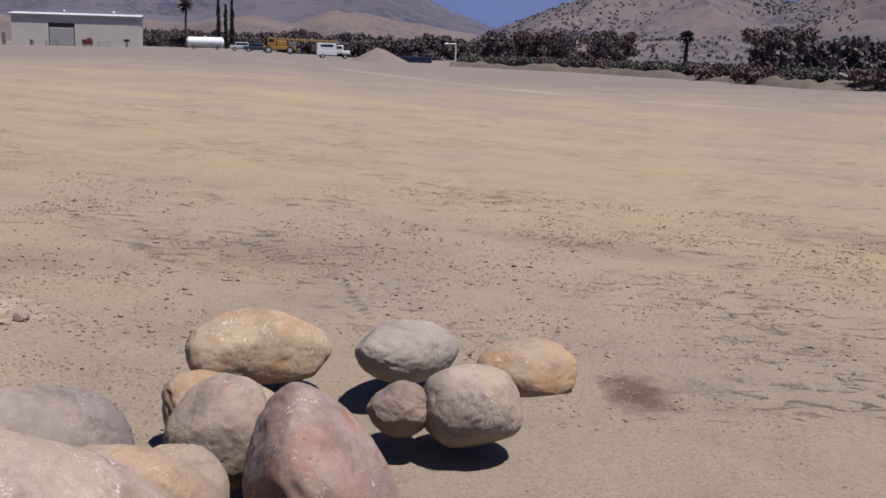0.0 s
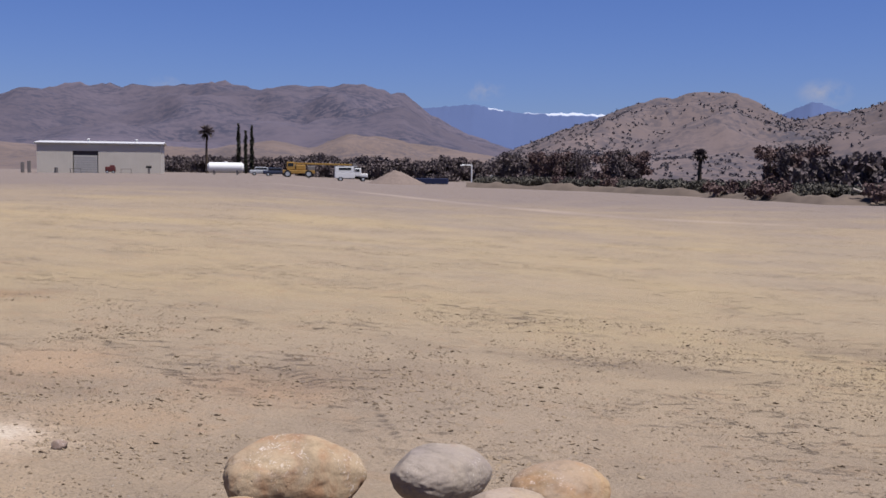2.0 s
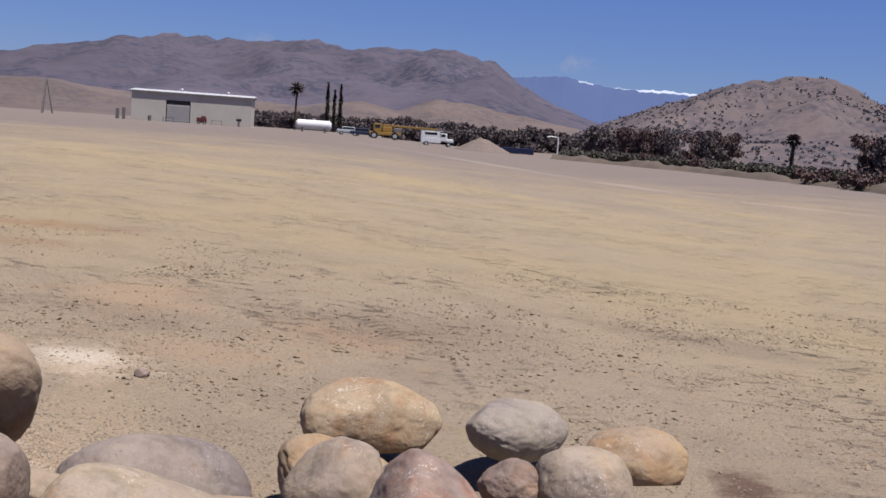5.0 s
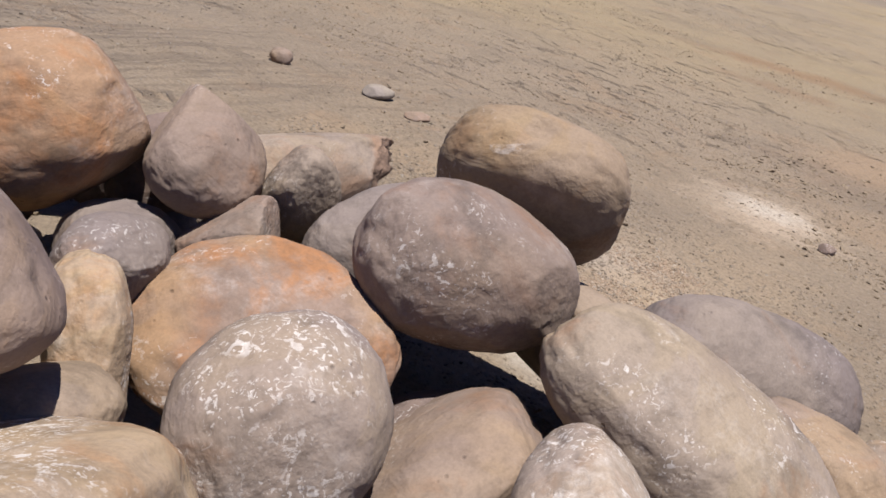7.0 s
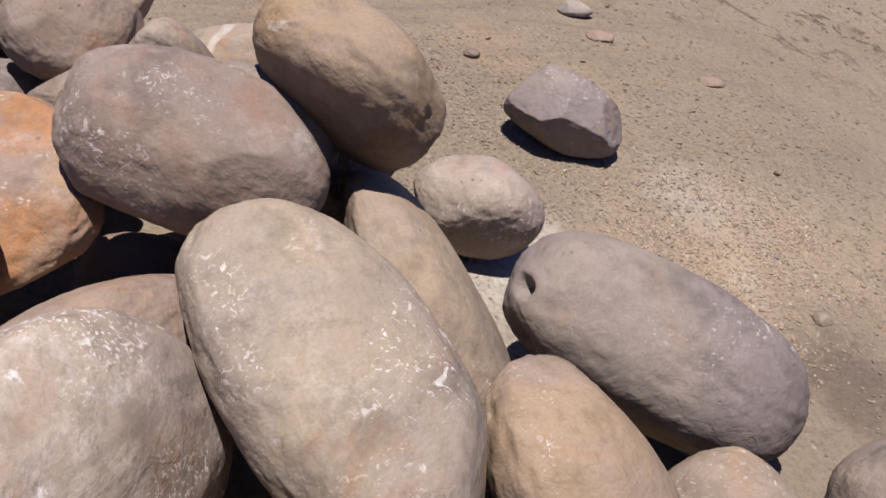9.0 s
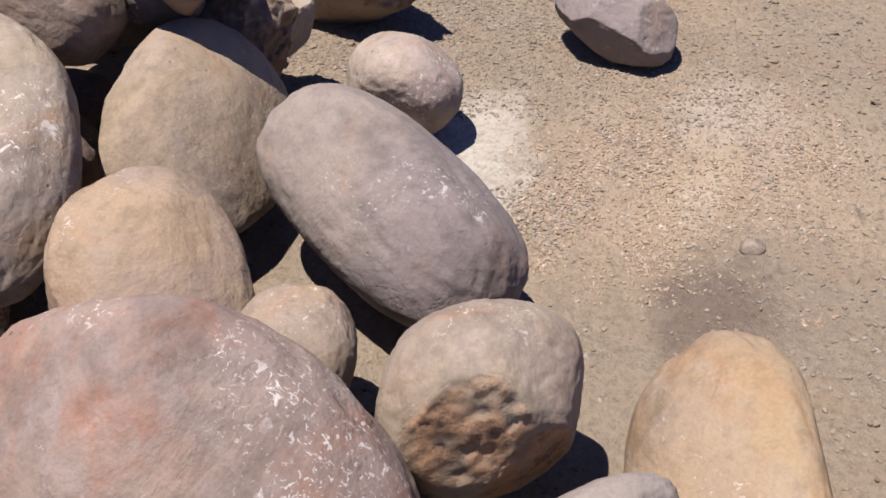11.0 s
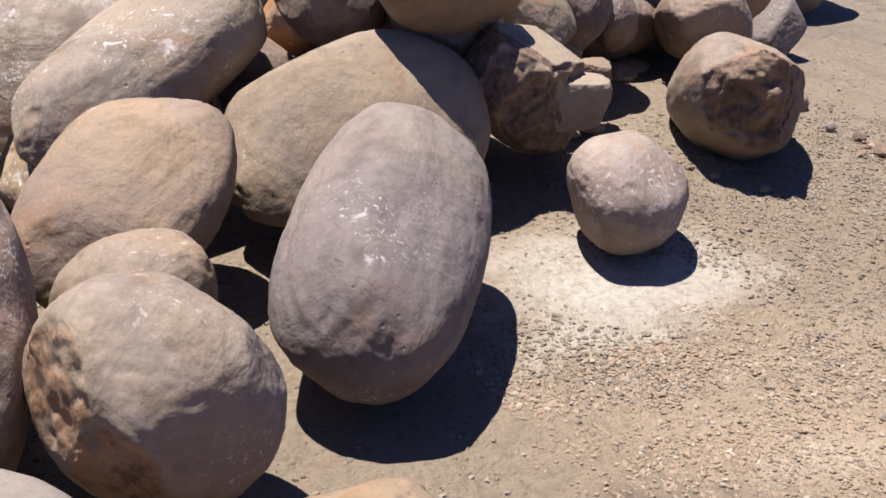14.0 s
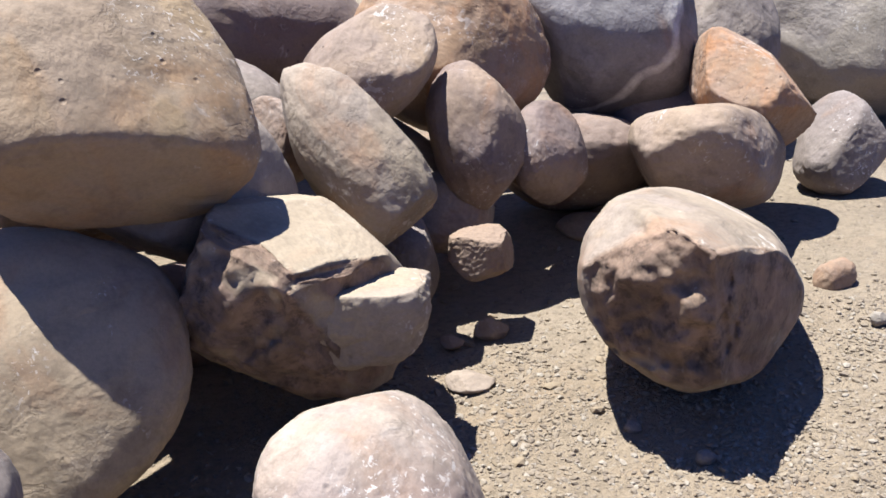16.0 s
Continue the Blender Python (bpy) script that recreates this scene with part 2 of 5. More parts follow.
WHITED = rock("whitened_stone", (0.45, 0.355, 0.268), (0.365, 0.28, 0.222), rusty=0.35, white=1.25)
REDDISH = rock("reddish_stone", (0.362, 0.262, 0.195), (0.30, 0.222, 0.185), rust=(0.34, 0.16, 0.10), rusty=0.6, white=0.72)
CRUMBLY = rock("crumbling_ochre_stone", (0.49, 0.36, 0.225), (0.42, 0.305, 0.205), rust=(0.45, 0.25, 0.12), rusty=0.5, white=1.25, fresh=(0.25, 0.165, 0.105))


# ---- ground ----
def ground_z(x, y):
    """Height of the yard: a gentle fall to +x, a shallow hollow under the stones, level far off."""
    a = -0.0658 * x - 0.0037 * y
    a = 0.75 * math.tanh(a / 0.75) if a < 0 else 0.42 * math.tanh(a / 0.42)
    a -= 0.13 * math.exp(-(((x - 0.1) / 1.6) ** 2 + ((y - 4.3) / 1.8) ** 2))
    a += 0.10 * math.exp(-(((x + 3.3) / 1.3) ** 2 + ((y - 4.5) / 1.5) ** 2))
    return a


def ground_relief(x, y):
    """Small ruts and clods on top of the broad height."""
    r = math.hypot(x, y - 4)
    fade = 1.0 / (1.0 + (r / 14.0) ** 2)
    z = 0.035 * (noise.noise((x * 0.5, y * 0.5, 3.1))) + 0.016 * noise.noise((x * 1.7, y * 1.7, 7.7))
    z += 0.012 * noise.noise((x * 4.5, y * 4.5, 1.3)) + 0.007 * noise.noise((x * 11.0, y * 11.0, 5.5))
    return z * fade


def ground_material():
    n = Nodes("dry_packed_earth")
    v = n.coords(vary=False)

    def spot(cx, cy, rx, ry, turn=0.0, ragged=0.9):
        mp = n.add("Mapping")
        mp.vector_type = "TEXTURE"
        mp.inputs["Location"].default_value = (cx, cy, 0)
        mp.inputs["Rotation"].default_value = (0, 0, radians(turn))
        mp.inputs["Scale"].default_value = (rx, ry, 100)
        n.link(v, mp.inputs["Vector"])
        length = n.add("VectorMath")
        length.operation = "LENGTH"
        n.link(mp.outputs[0], length.inputs[0])
        edge = n.math("ADD", length.outputs["Value"], n.math("MULTIPLY", n.math("SUBTRACT", n.noise(v, 2.6 / max(rx, ry), 6, 0.65), 0.5), 2.2 * ragged))
        return n.span(edge, 0.35, 1.15, 1.0, 0.0)

    broad = n.noise(v, 0.16, 4, 0.55, 0.3)
    c = n.mix(n.span(broad, 0.36, 0.64), (0.40, 0.306, 0.208), (0.35, 0.276, 0.202))
    c = n.mix(n.span(n.noise(v, 0.035, 3), 0.42, 0.6), c, (0.335, 0.275, 0.215))
    gap = n.add("VectorMath")
    gap.operation = "DISTANCE"
    gap.inputs[1].default_value = (-0.5, 3.8, 0.0)
    n.link(v, gap.inputs[0])
    c = n.mix(n.math("MULTIPLY", n.span(gap.outputs["Value"], 4.0, 9.0), n.span(broad, 0.3, 0.62, 0.85, 0.35)), c, (0.42, 0.325, 0.182))
    patch = n.span(n.noise(v, 1.1, 6, 0.65, 0.4), 0.48, 0.72)
    c = n.mix(n.math("MULTIPLY", patch, 0.5), c, (0.25, 0.192, 0.138))
    c = n.mix(n.math("MULTIPLY", n.span(n.noise(v, 4.5, 7, 0.7, 0.4), 0.54, 0.66), n.span(n.noise(v, 0.5, 4, 0.6), 0.44, 0.6, 0.1, 0.5)), c, (0.385, 0.245, 0.145))
    c = n.mix(n.math("MULTIPLY", n.span(n.noise(v, 1.9, 7, 0.68, 0.5), 0.55, 0.68), 0.5), c, (0.40, 0.275, 0.17))
    lane = n.coords((0.06, 1.0, 1.0), vary=False)
    c = n.mix(n.math("MULTIPLY", n.span(n.noise(lane, 0.30, 5, 0.6), 0.50, 0.66), 0.2), c, (0.265, 0.215, 0.165))
    for cx, cy, rx, ry, turn, amount, colour in (      # crumbled stone, white dust, damp and trodden spots
            (-1.15, 4.55, 0.62, 0.36, -20, 0.75, (0.47, 0.355, 0.24)),
            (-0.98, 4.35, 0.4, 0.22, -30, 0.55, (0.47, 0.36, 0.255)),
            (-1.2, 5.0, 0.45, 0.28, 0, 0.65, (0.52, 0.40, 0.275)),
            (-1.45, 4.72, 0.32, 0.18, 10, 0.6, (0.6, 0.5, 0.4)),
            (-1.08, 3.95, 0.46, 0.24, 20, 0.95, (0.68, 0.61, 0.51)),
            (-1.02, 3.76, 0.26, 0.16, 0, 0.8, (0.62, 0.54, 0.44)),
            (-1.3, 4.02, 0.24, 0.14, 10, 0.7, (0.64, 0.56, 0.46)),
            (-1.08, 4.62, 0.34, 0.15, -22, 0.65, (0.56, 0.42, 0.275)),
            (-1.03, 4.66, 0.16, 0.08, -10, 0.6, (0.64, 0.53, 0.40)),
            (-1.33, 4.4, 0.26, 0.12, 15, 0.55, (0.50, 0.375, 0.26)),
            (-1.5, 6.32, 0.42, 0.42, 30, 0.9, (0.60, 0.47, 0.34)),
            (-1.54, 6.38, 0.26, 0.2, 20, 0.75, (0.72, 0.62, 0.50)),
            (-1.15, 5.4, 0.42, 0.5, 20, 0.5, (0.5, 0.375, 0.245)),
            (-1.8, 8.4, 0.55, 0.9, 0, 0.55, (0.46, 0.31, 0.19)),
            (-0.2, 8.0, 0.75, 0.6, 20, 0.5, (0.4, 0.255, 0.15)),
            (-1.05, 6.95, 0.6, 0.4, 0, 0.45, (0.42, 0.29, 0.18)),
            (-4.0, 11.9, 1.3, 0.5, 20, 0.7, (0.33, 0.2, 0.11)),
            (-3.48, 10.42, 0.7, 0.3, 20, 0.55, (0.33, 0.21, 0.125)),
            (-2.51, 4.38, 0.5, 0.22, 40, 0.55, (0.47, 0.34, 0.215)),
            (-4.09, 2.79, 0.45, 0.25, 40, 0.7, (0.52, 0.5, 0.48)),
            (1.98, 5.55, 0.19, 0.36, 0, 0.95, (0.15, 0.088, 0.062)),
            (-0.55, 4.7, 0.26, 0.18, 0, 0.7, (0.17, 0.12, 0.095)),
            (-1.68, 7.71, 0.9, 0.35, 0, 0.4, (0.24, 0.175, 0.125)),
            (0.3, 8.6, 1.3, 0.8, 25, 0.45, (0.24, 0.175, 0.125)),
            (2.73, 9.84, 1.6, 0.5, -15, 0.45, (0.23, 0.175, 0.13)),
            (5.9, 11.5, 1.4, 0.7, -20, 0.5, (0.24, 0.18, 0.13)),
            (-1.86, 3.07, 0.35, 0.25, 0, 0.4, (0.4, 0.32, 0.24))):
        c = n.mix(n.math("MULTIPLY", spot(cx, cy, rx, ry, turn), amount), c, colour)
    treads = None
    for cx, cy, long, wide, turn in ((2.47, 10.12, 0.78, 0.17, -53), (2.92, 8.52, 0.37, 0.12, -4), (0.00, 8.47, 0.64, 0.2, -64), (0.59, 7.34, 0.82, 0.06, -79), (-0.63, 8.67, 0.31, 0.14, -28), (3.26, 7.24, 0.27, 0.12, -13), (5.10, 13.13, 0.56, 0.1, -10), (-3.08, 3.66, 0.34, 0.14, 62), (-4.18, 2.95, 0.37, 0.16, 94)):      # worn tyre prints: bars across a ragged strip
        mp = n.add("Mapping")
        mp.vector_type = "TEXTURE"
        mp.inputs["Location"].default_value, mp.inputs["Rotation"].default_value = (cx, cy, 0), (0, 0, radians(turn))
        n.link(v, mp.inputs["Vector"])
        axes = n.add("SeparateXYZ")
        n.link(mp.outputs[0], axes.inputs[0])
        ragged = n.noise(v, 3.5, 6, 0.7)
        along = n.span(n.math("ADD", n.math("ABSOLUTE", axes.outputs[0], 0.0), n.math("MULTIPLY", ragged, long)), long * 0.85, long * 1.3, 1.0, 0.0)
        across = n.span(n.math("ADD", n.math("ABSOLUTE", axes.outputs[1], 0.0), n.math("MULTIPLY", ragged, wide)), wide * 0.75, wide * 1.25, 1.0, 0.0)
        bars = n.math("SINE", n.math("ADD", n.math("MULTIPLY", axes.outputs[0], 62.0), n.math("ADD", n.math("MULTIPLY", axes.outputs[1], 25.0), n.math("MULTIPLY", ragged, 15.0))), 0.0)
        tread = n.math("MULTIPLY", n.math("MULTIPLY", along, across), n.span(bars, -0.1, 0.5))
        treads = tread if treads is None else n.math("MAXIMUM", treads, tread)
    c = n.mix(n.math("MULTIPLY", treads, 0.55), c, (0.15, 0.115, 0.09))
    crumbs = n.noise(v, 48.0, 6, 0.75)
    c = n.mix(n.span(crumbs, 0.46, 0.70, 0.0, 0.62), c, n.mix(0.75, c, (0.09, 0.068, 0.05)))
    c = n.mix(n.span(n.noise(v, 38.0, 3, 0.6), 0.64, 0.72, 0.0, 0.5), c, (0.46, 0.40, 0.33))
    away = n.add("VectorMath")
    away.operation = "LENGTH"
    n.link(v, away.inputs[0])
    c = n.mix(n.span(n.math("ADD", away.outputs["Value"], n.math("MULTIPLY", broad, 60.0)), 55.0, 110.0, 0.0, 0.85), c, (0.196, 0.158, 0.146))
    for cx, cy, long, turn in ((-6.4, 99.5, 5.5, -39), (2.7, 80.5, 19.0, -72), (10.1, 58.8, 8.5, -69), (15.6, 49.5, 5.0, -45)):      # a pale trodden lane over the far yard
        c = n.mix(n.math("MULTIPLY", spot(cx, cy, long, 1.3, turn), 0.5), c, (0.40, 0.32, 0.255))
    # churned ruts: the small shadows of their clods are darkened into the colour
    rut = n.coords((3.6, 8.0, 1.0), vary=False)
    ruts = n.math("MULTIPLY", n.span(n.noise(rut, 1.0, 9, 0.74, 0.8), 0.56, 0.62), n.span(n.noise(v, 0.42, 4, 0.6), 0.46, 0.60))
    ruts = n.math("MULTIPLY", ruts, n.span(gap.outputs["Value"], 2.6, 4.2))
    c = n.mix(n.math("MULTIPLY", ruts, 0.4), c, (0.16, 0.12, 0.09))
    # finer dark streaks, also painted in for the shade between clods
    streak = n.coords((10.0, 22.0, 1.0), vary=False)
    c = n.mix(n.math("MULTIPLY", n.span(n.noise(streak, 1.0, 5, 0.65, 0.6), 0.60, 0.72), n.span(patch, 0.1, 0.6, 0.15, 0.75)), c, (0.13, 0.098, 0.072))
    mp = n.add("Mapping")                    # scraped lines on the open ground past the stones
    mp.inputs["Rotation"].default_value, mp.inputs["Scale"].default_value = (0, 0, 0), (13.0, 0.8, 1.0)
    n.link(v, mp.inputs["Vector"])
    scrape = n.math("MULTIPLY", n.span(n.noise(mp.outputs[0], 1.0, 7, 0.66, 0.6), 0.50, 0.62), spot(-4.3, 3.6, 2.6, 2.0, 50, 0.7))
    c = n.mix(n.math("MULTIPLY", scrape, 0.4), c, (0.17, 0.13, 0.105))
    ruts = n.math("MAXIMUM", ruts, n.math("MULTIPLY", scrape, 0.45))
    h = n.math("ADD", n.math("ADD", n.math("MULTIPLY", n.noise(v, 9.0, 8, 0.7), 0.7), n.math("MULTIPLY", n.noise(v, 27.0, 6, 0.62, 0.4), 0.38)), n.math("SUBTRACT", n.math("MULTIPLY", crumbs, 0.4), n.math("ADD", n.math("MULTIPLY", treads, 0.5), n.math("MULTIPLY", ruts, 0.6))))
    return n.done(c, 0.95, n.bump(h, 0.9, 0.04))


def build_ground():
    """One sheet from the stones to the horizon, in rings that widen outwards."""
    rings, around = [0.0], 384
    while rings[-1] < 4600:
        rings.append(rings[-1] + max(0.035, 0.0165 * rings[-1]))
    verts, faces = [], []
    cx, cy = -0.4, 4.2
    for i, r in enumerate(rings):
        for k in range(around if i else 1):
            a = 2 * math.pi * k / around
            x, y = cx + r * math.sin(a), cy + r * math.cos(a)
            verts.append((x, y, ground_z(x, y) + ground_relief(x, y)))
    for k in range(around):
        faces.append((0, 1 + (k + 1) % around, 1 + k))
    for i in range(1, len(rings) - 1):
        a, b = 1 + (i - 1) * around, 1 + i * around
        for k in range(around):
            k2 = (k + 1) % around
            faces.append((a + k, a + k2, b + k2, b + k))
    me = bpy.data.meshes.new("ground")
    me.from_pydata(verts, [], faces)
    me.polygons.foreach_set("use_smooth", [True] * len(me.polygons))
    me.materials.append(ground_material())
    tagged(new("ground", me), "dry tan packed-earth yard with gravel and pale dust patches", "ground", kind="structure")


build_ground()


# ---- boulders ----
SPHERES = {}


def sphere(level):
    if level not in SPHERES:
        bm = bmesh.new()
        bmesh.ops.create_icosphere(bm, subdivisions=level, radius=1.0)
        SPHERES[level] = ([tuple(v.co) for v in bm.verts], [tuple(v.index for v in f.verts) for f in bm.faces])
        bm.free()
    return SPHERES[level]


def boulder(label, centre, radii, turn, material, seed, square=2.2, lump=0.05, cuts=(), dents=(), egg=0.0, chops=(), holes=(), level=6, facets=7, name="boulder", category="boulder"):
    """A worn stone. cuts: local (direction, how far out of 1, roughness) of broken or flat faces; dents: (direction, width, depth);
    chops: flat worn sides as (direction in the world, metres from the centre); holes: (place in the world, width, depth); egg: one end of the first axis wider than the other."""
    points, faces = sphere(level)
    off = Vector((seed * 7.31, seed * 3.77, seed * 5.13))
    planes = [(Vector(d).normalized(), h, rough) for d, h, rough in cuts]
    hollows = [(Vector(d).normalized(), w, depth) for d, w, depth in dents]
    mean = sum(radii) / 3
    level_turn, sides = pose(0, 0, 0, *turn).to_3x3().transposed(), []
    for place, width, depth in holes:
        d = level_turn @ (Vector(place) - Vector(centre))
        hollows.append((Vector((d.x / radii[0], d.y / radii[1], d.z / radii[2])).normalized(), width, depth))
    for way, reach in chops:
        d = level_turn @ Vector(way).normalized()
        d = Vector((d.x * radii[0], d.y * radii[1], d.z * radii[2]))
        sides.append((d.normalized(), reach / d.length))
    rnd = random.Random(seed * 13 + 5)
    worn = []
    for _ in range(facets):
        d = Vector((rnd.gauss(0, 1), rnd.gauss(0, 1), rnd.gauss(0, 1))).normalized()
        worn.append((d, rnd.uniform(0.80, 0.93)))
    chips_off = []
    for _ in range(4 if facets else 0):      # small flat scars with a clear rim
        d = Vector((rnd.gauss(0, 1), rnd.gauss(0, 1), rnd.gauss(0, 1))).normalized()
        chips_off.append((d, rnd.uniform(0.955, 0.99)))
    verts, broken = [], []
    for p in points:
        q = Vector(p)
        k = (abs(q.x) ** square + abs(q.y) ** square + abs(q.z) ** square) ** (-1.0 / square)
        w = q * (1 + 0.72 * (k - 1))
        w *= 1 + lump * (noise.noise(q * 1.15 + off) + 0.55 * noise.noise(q * 2.3 + off * 1.7) + 0.22 * noise.noise(q * 5.0 + off))
        if egg:
            s = 1 + egg * q.x
            w.y, w.z = w.y * s, w.z * s
        for d, width, depth in hollows:
            w *= 1 - depth * math.exp(-((q - d).length / width) ** 2)
        for d, h in worn:
            over = w.dot(d) - h
            w -= d * 0.5 * 0.85 * (over + math.sqrt(over * over + 0.006) - 0.02)
        w *= 1.035
        b = 0.0
        for d, h, rough in planes:
            over = w.dot(d) - h - 0.10 * rough * noise.noise(q * 2.2 + off)
            if over > 0:
                w -= d * (over * (0.94 - 0.25 * rough))
                if rough > 0.2:
                    b = max(b, min(1.0, over / 0.05) * min(1.0, max(0.0, 0.8 + 0.7 * rough + 1.6 * noise.noise(q * 2.6 - off) + 0.9 * noise.noise(q * 7.0 + off))))
                    w += d * rough * 0.09 * (noise.noise(q * 4.0 + off) + 0.5 * noise.noise(q * 10.0 - off) + 0.2 * noise.noise(q * 22.0 - off))
        for d, h in sides:
            over = w.dot(d) - h
            w -= d * 0.5 * 0.95 * (over + math.sqrt(over * over + 0.010) - 0.03)
        for d, h in chips_off:
            over = w.dot(d) - h
            if over > 0:
                w -= d * over * 0.75
        dent = noise.noise(q * 4.2 - off * 1.3)
        w *= 1 - 0.045 * max(0.0, dent - 0.28) + 0.0016 / mean * (noise.noise(q * 9.0 + off) + 0.7 * noise.noise(q * 21.0 + off) + 0.35 * noise.noise(q * 43.0 + off))
        verts.append((w.x * radii[0], w.y * radii[1], w.z * radii[2]))
        broken.append(b)
    me = bpy.data.meshes.new(name)
    me.from_pydata(verts, [], faces)
    me.polygons.foreach_set("use_smooth", [True] * len(me.polygons))
    me.attributes.new("broken", "FLOAT", "POINT").data.foreach_set("value", broken)
    me.materials.append(material)
    ob = new(name, me)
    ob.matrix_world = pose(*centre, *turn)
    return tagged(ob, label, category, "boulders of the pile" if category == "boulder" else "")


def join_stone(ob, other):
    """Makes other one mesh with ob: a stone with a ledge."""
    bm = bmesh.new()
    bm.from_mesh(other.data)
    bm.transform(ob.matrix_world.inverted() @ other.matrix_world)
    bm.from_mesh(ob.data)
    bm.to_mesh(ob.data)
    bm.free()
    bpy.data.objects.remove(other)


boulder("large pale smooth boulder with chalky veins leaning on the pile", (-0.174, 3.117, 0.314), (0.203, 0.394, 0.144), (-153.4, -11.2, 112.6), PALE, 1, dents=(((-0.31, 0.02, -0.95), 0.5, 0.06),), square=2.5, facets=2)
boulder("pinkish-brown boulder flecked with white scuffs", (-0.725, 2.925, 0.521), (0.280, 0.178, 0.178), (24.7, 14.7, 77.6), DUSKY, 2, square=2.4, lump=0.06)
boulder("tan saddle-backed boulder balanced on the pile", (-0.859, 3.279, 0.632), (0.232, 0.119, 0.233), (-38.7, -2.8, -150.5), OCHRE, 3, dents=(((-0.03, -0.18, 0.98), 0.36, 0.15), ((0.2, 0.5, 0.85), 0.3, 0.05)), facets=0, square=3.3, lump=0.06, chops=(((-0.15, 0.8, -0.58), 0.14),))
boulder("large rusty orange boulder with chalky spots", (-0.903, 2.507, 0.339), (0.119, 0.224, 0.302), (-89.5, 43.6, 131.4), RUSTY, 4, square=2.4, lump=0.1)
boulder("grey-mauve boulder splashed with white chalk", (-0.617, 2.322, 0.323), (0.192, 0.216, 0.217), (169.7, -40.5, -144.9), CHALK, 5)
boulder("small tan boulder wedged low in the pile", (-0.558, 2.717, 0.143), (0.118, 0.302, 0.267), (62.2, -49.2, -154.8), TAN, 6)
boulder("grey boulder heavily scuffed with white", (0.018, 2.510, 0.107), (0.538, 0.169, 0.344), (-165.2, 10.6, -48.8), WHITED, 7)
boulder("smooth mauve-grey egg-shaped boulder with a small hole", (-0.443, 3.957, 0.162), (0.180, 0.364, 0.190), (151.9, 50.7, -56.3), MAUVE, 8, holes=(((-0.512, 3.682, 0.269), 0.085, 0.26), ((-0.505, 3.665, 0.165), 0.12, 0.10)), square=3.0, lump=0.04, facets=0)
boulder("orange-tan pear-shaped boulder in the pile", (-0.012, 3.580, 0.127), (0.149, 0.274, 0.194), (75.4, -50.6, 50.6), TAN, 9, egg=0.12)
boulder("big reddish-brown boulder marked with white", (0.501, 3.868, -0.009), (0.374, 0.437, 0.229), (119.6, 41.5, -56.6), REDDISH, 10, lump=0.07)
boulder("small sandy boulder between larger ones", (0.040, 3.865, 0.001), (0.219, 0.163, 0.129), (-13.7, 61.2, -91.6), SAND, 11)
boulder("grey-tan boulder with a crumbled brown broken side", (0.114, 4.299, 0.091), (0.172, 0.211, 0.199), (-85.3, 36.9, 41.6), CRUMBLED, 12, cuts=(((0.63, -0.64, -0.43), 0.8, 0.36), ((0.92, -0.37, 0.08), 0.84, 0.32),))
boulder("tan boulder with an orange crumbled patch", (0.145, 4.761, -0.064), (0.340, 0.122, 0.216), (127.8, 32.2, 10.0), OCHRE, 13, lump=0.08)
boulder("broad orange-tan boulder lying on open ground", (0.159, 5.363, 0.106), (0.188, 0.329, 0.158), (173.3, 49.3, -70.9), CRUSTED, 14, lump=0.08)
boulder("rounded light grey boulder on open ground", (0.850, 5.463, 0.071), (0.136, 0.355, 0.175), (152.8, -72.7, -5.1), GREY, 15, facets=2)
boulder("small brown broken stone among the boulders", (0.788, 4.750, 0.024), (0.172, 0.110, 0.138), (-75.4, -14.5, -86.3), BROWN, 16, lump=0.12)
boulder("nearly round speckled tan boulder on open ground", (1.070, 4.713, 0.051), (0.179, 0.203, 0.199), (64.7, -86.3, -148.3), PALE, 17, lump=0.07)
boulder("smooth sandy boulder with an orange end", (1.449, 5.683, -0.108), (0.272, 0.159, 0.215), (-82.0, -2.9, 21.5), OCHRE, 18)
boulder("low grey boulder at the edge of the pile", (0.361, 4.493, -0.012), (0.091, 0.162, 0.212), (63.1, -23.1, -137.5), GREY, 19)
boulder("big smooth sand-coloured boulder under the overhang", (-0.609, 3.428, 0.216), (0.359, 0.123, 0.251), (41.6, 11.4, 3.1), SAND, 20, square=2.3)
boulder("small pale boulder with pink and white bands", (-1.188, 3.786, 0.169), (0.145, 0.152, 0.185), (-122.1, 86.3, -84.3), BANDED, 21)
boulder("angular grey-brown stone standing alone", (-1.808, 4.333, 0.219), (0.212, 0.128, 0.160), (-95.6, -13.5, -114.6), MAUVE, 22, cuts=(((-0.21, 0.23, 0.95), 0.78, 0.1), ((0.6, -0.48, 0.63), 0.85, 0.12), ((-0.84, -0.46, 0.28), 0.85, 0.1),), lump=0.1)
boulder("tan boulder with a dark broken face", (-1.936, 3.335, 0.265), (0.507, 0.183, 0.197), (43.7, -19.4, 53.5), VEINED, 23, cuts=(((0.96, -0.22, -0.14), 0.72, 0.7), ((0.65, 0.49, -0.58), 0.8, 0.25), ((0.93, -0.05, 0.36), 0.88, 0.05), ((0.56, 0.79, 0.25), 0.88, 0.05),), facets=4, lump=0.06)
boulder("rounded tan boulder at the foot of the pile", (-2.307, 2.739, 0.355), (0.130, 0.193, 0.329), (-159.1, 70.7, 66.7), TAN, 24)
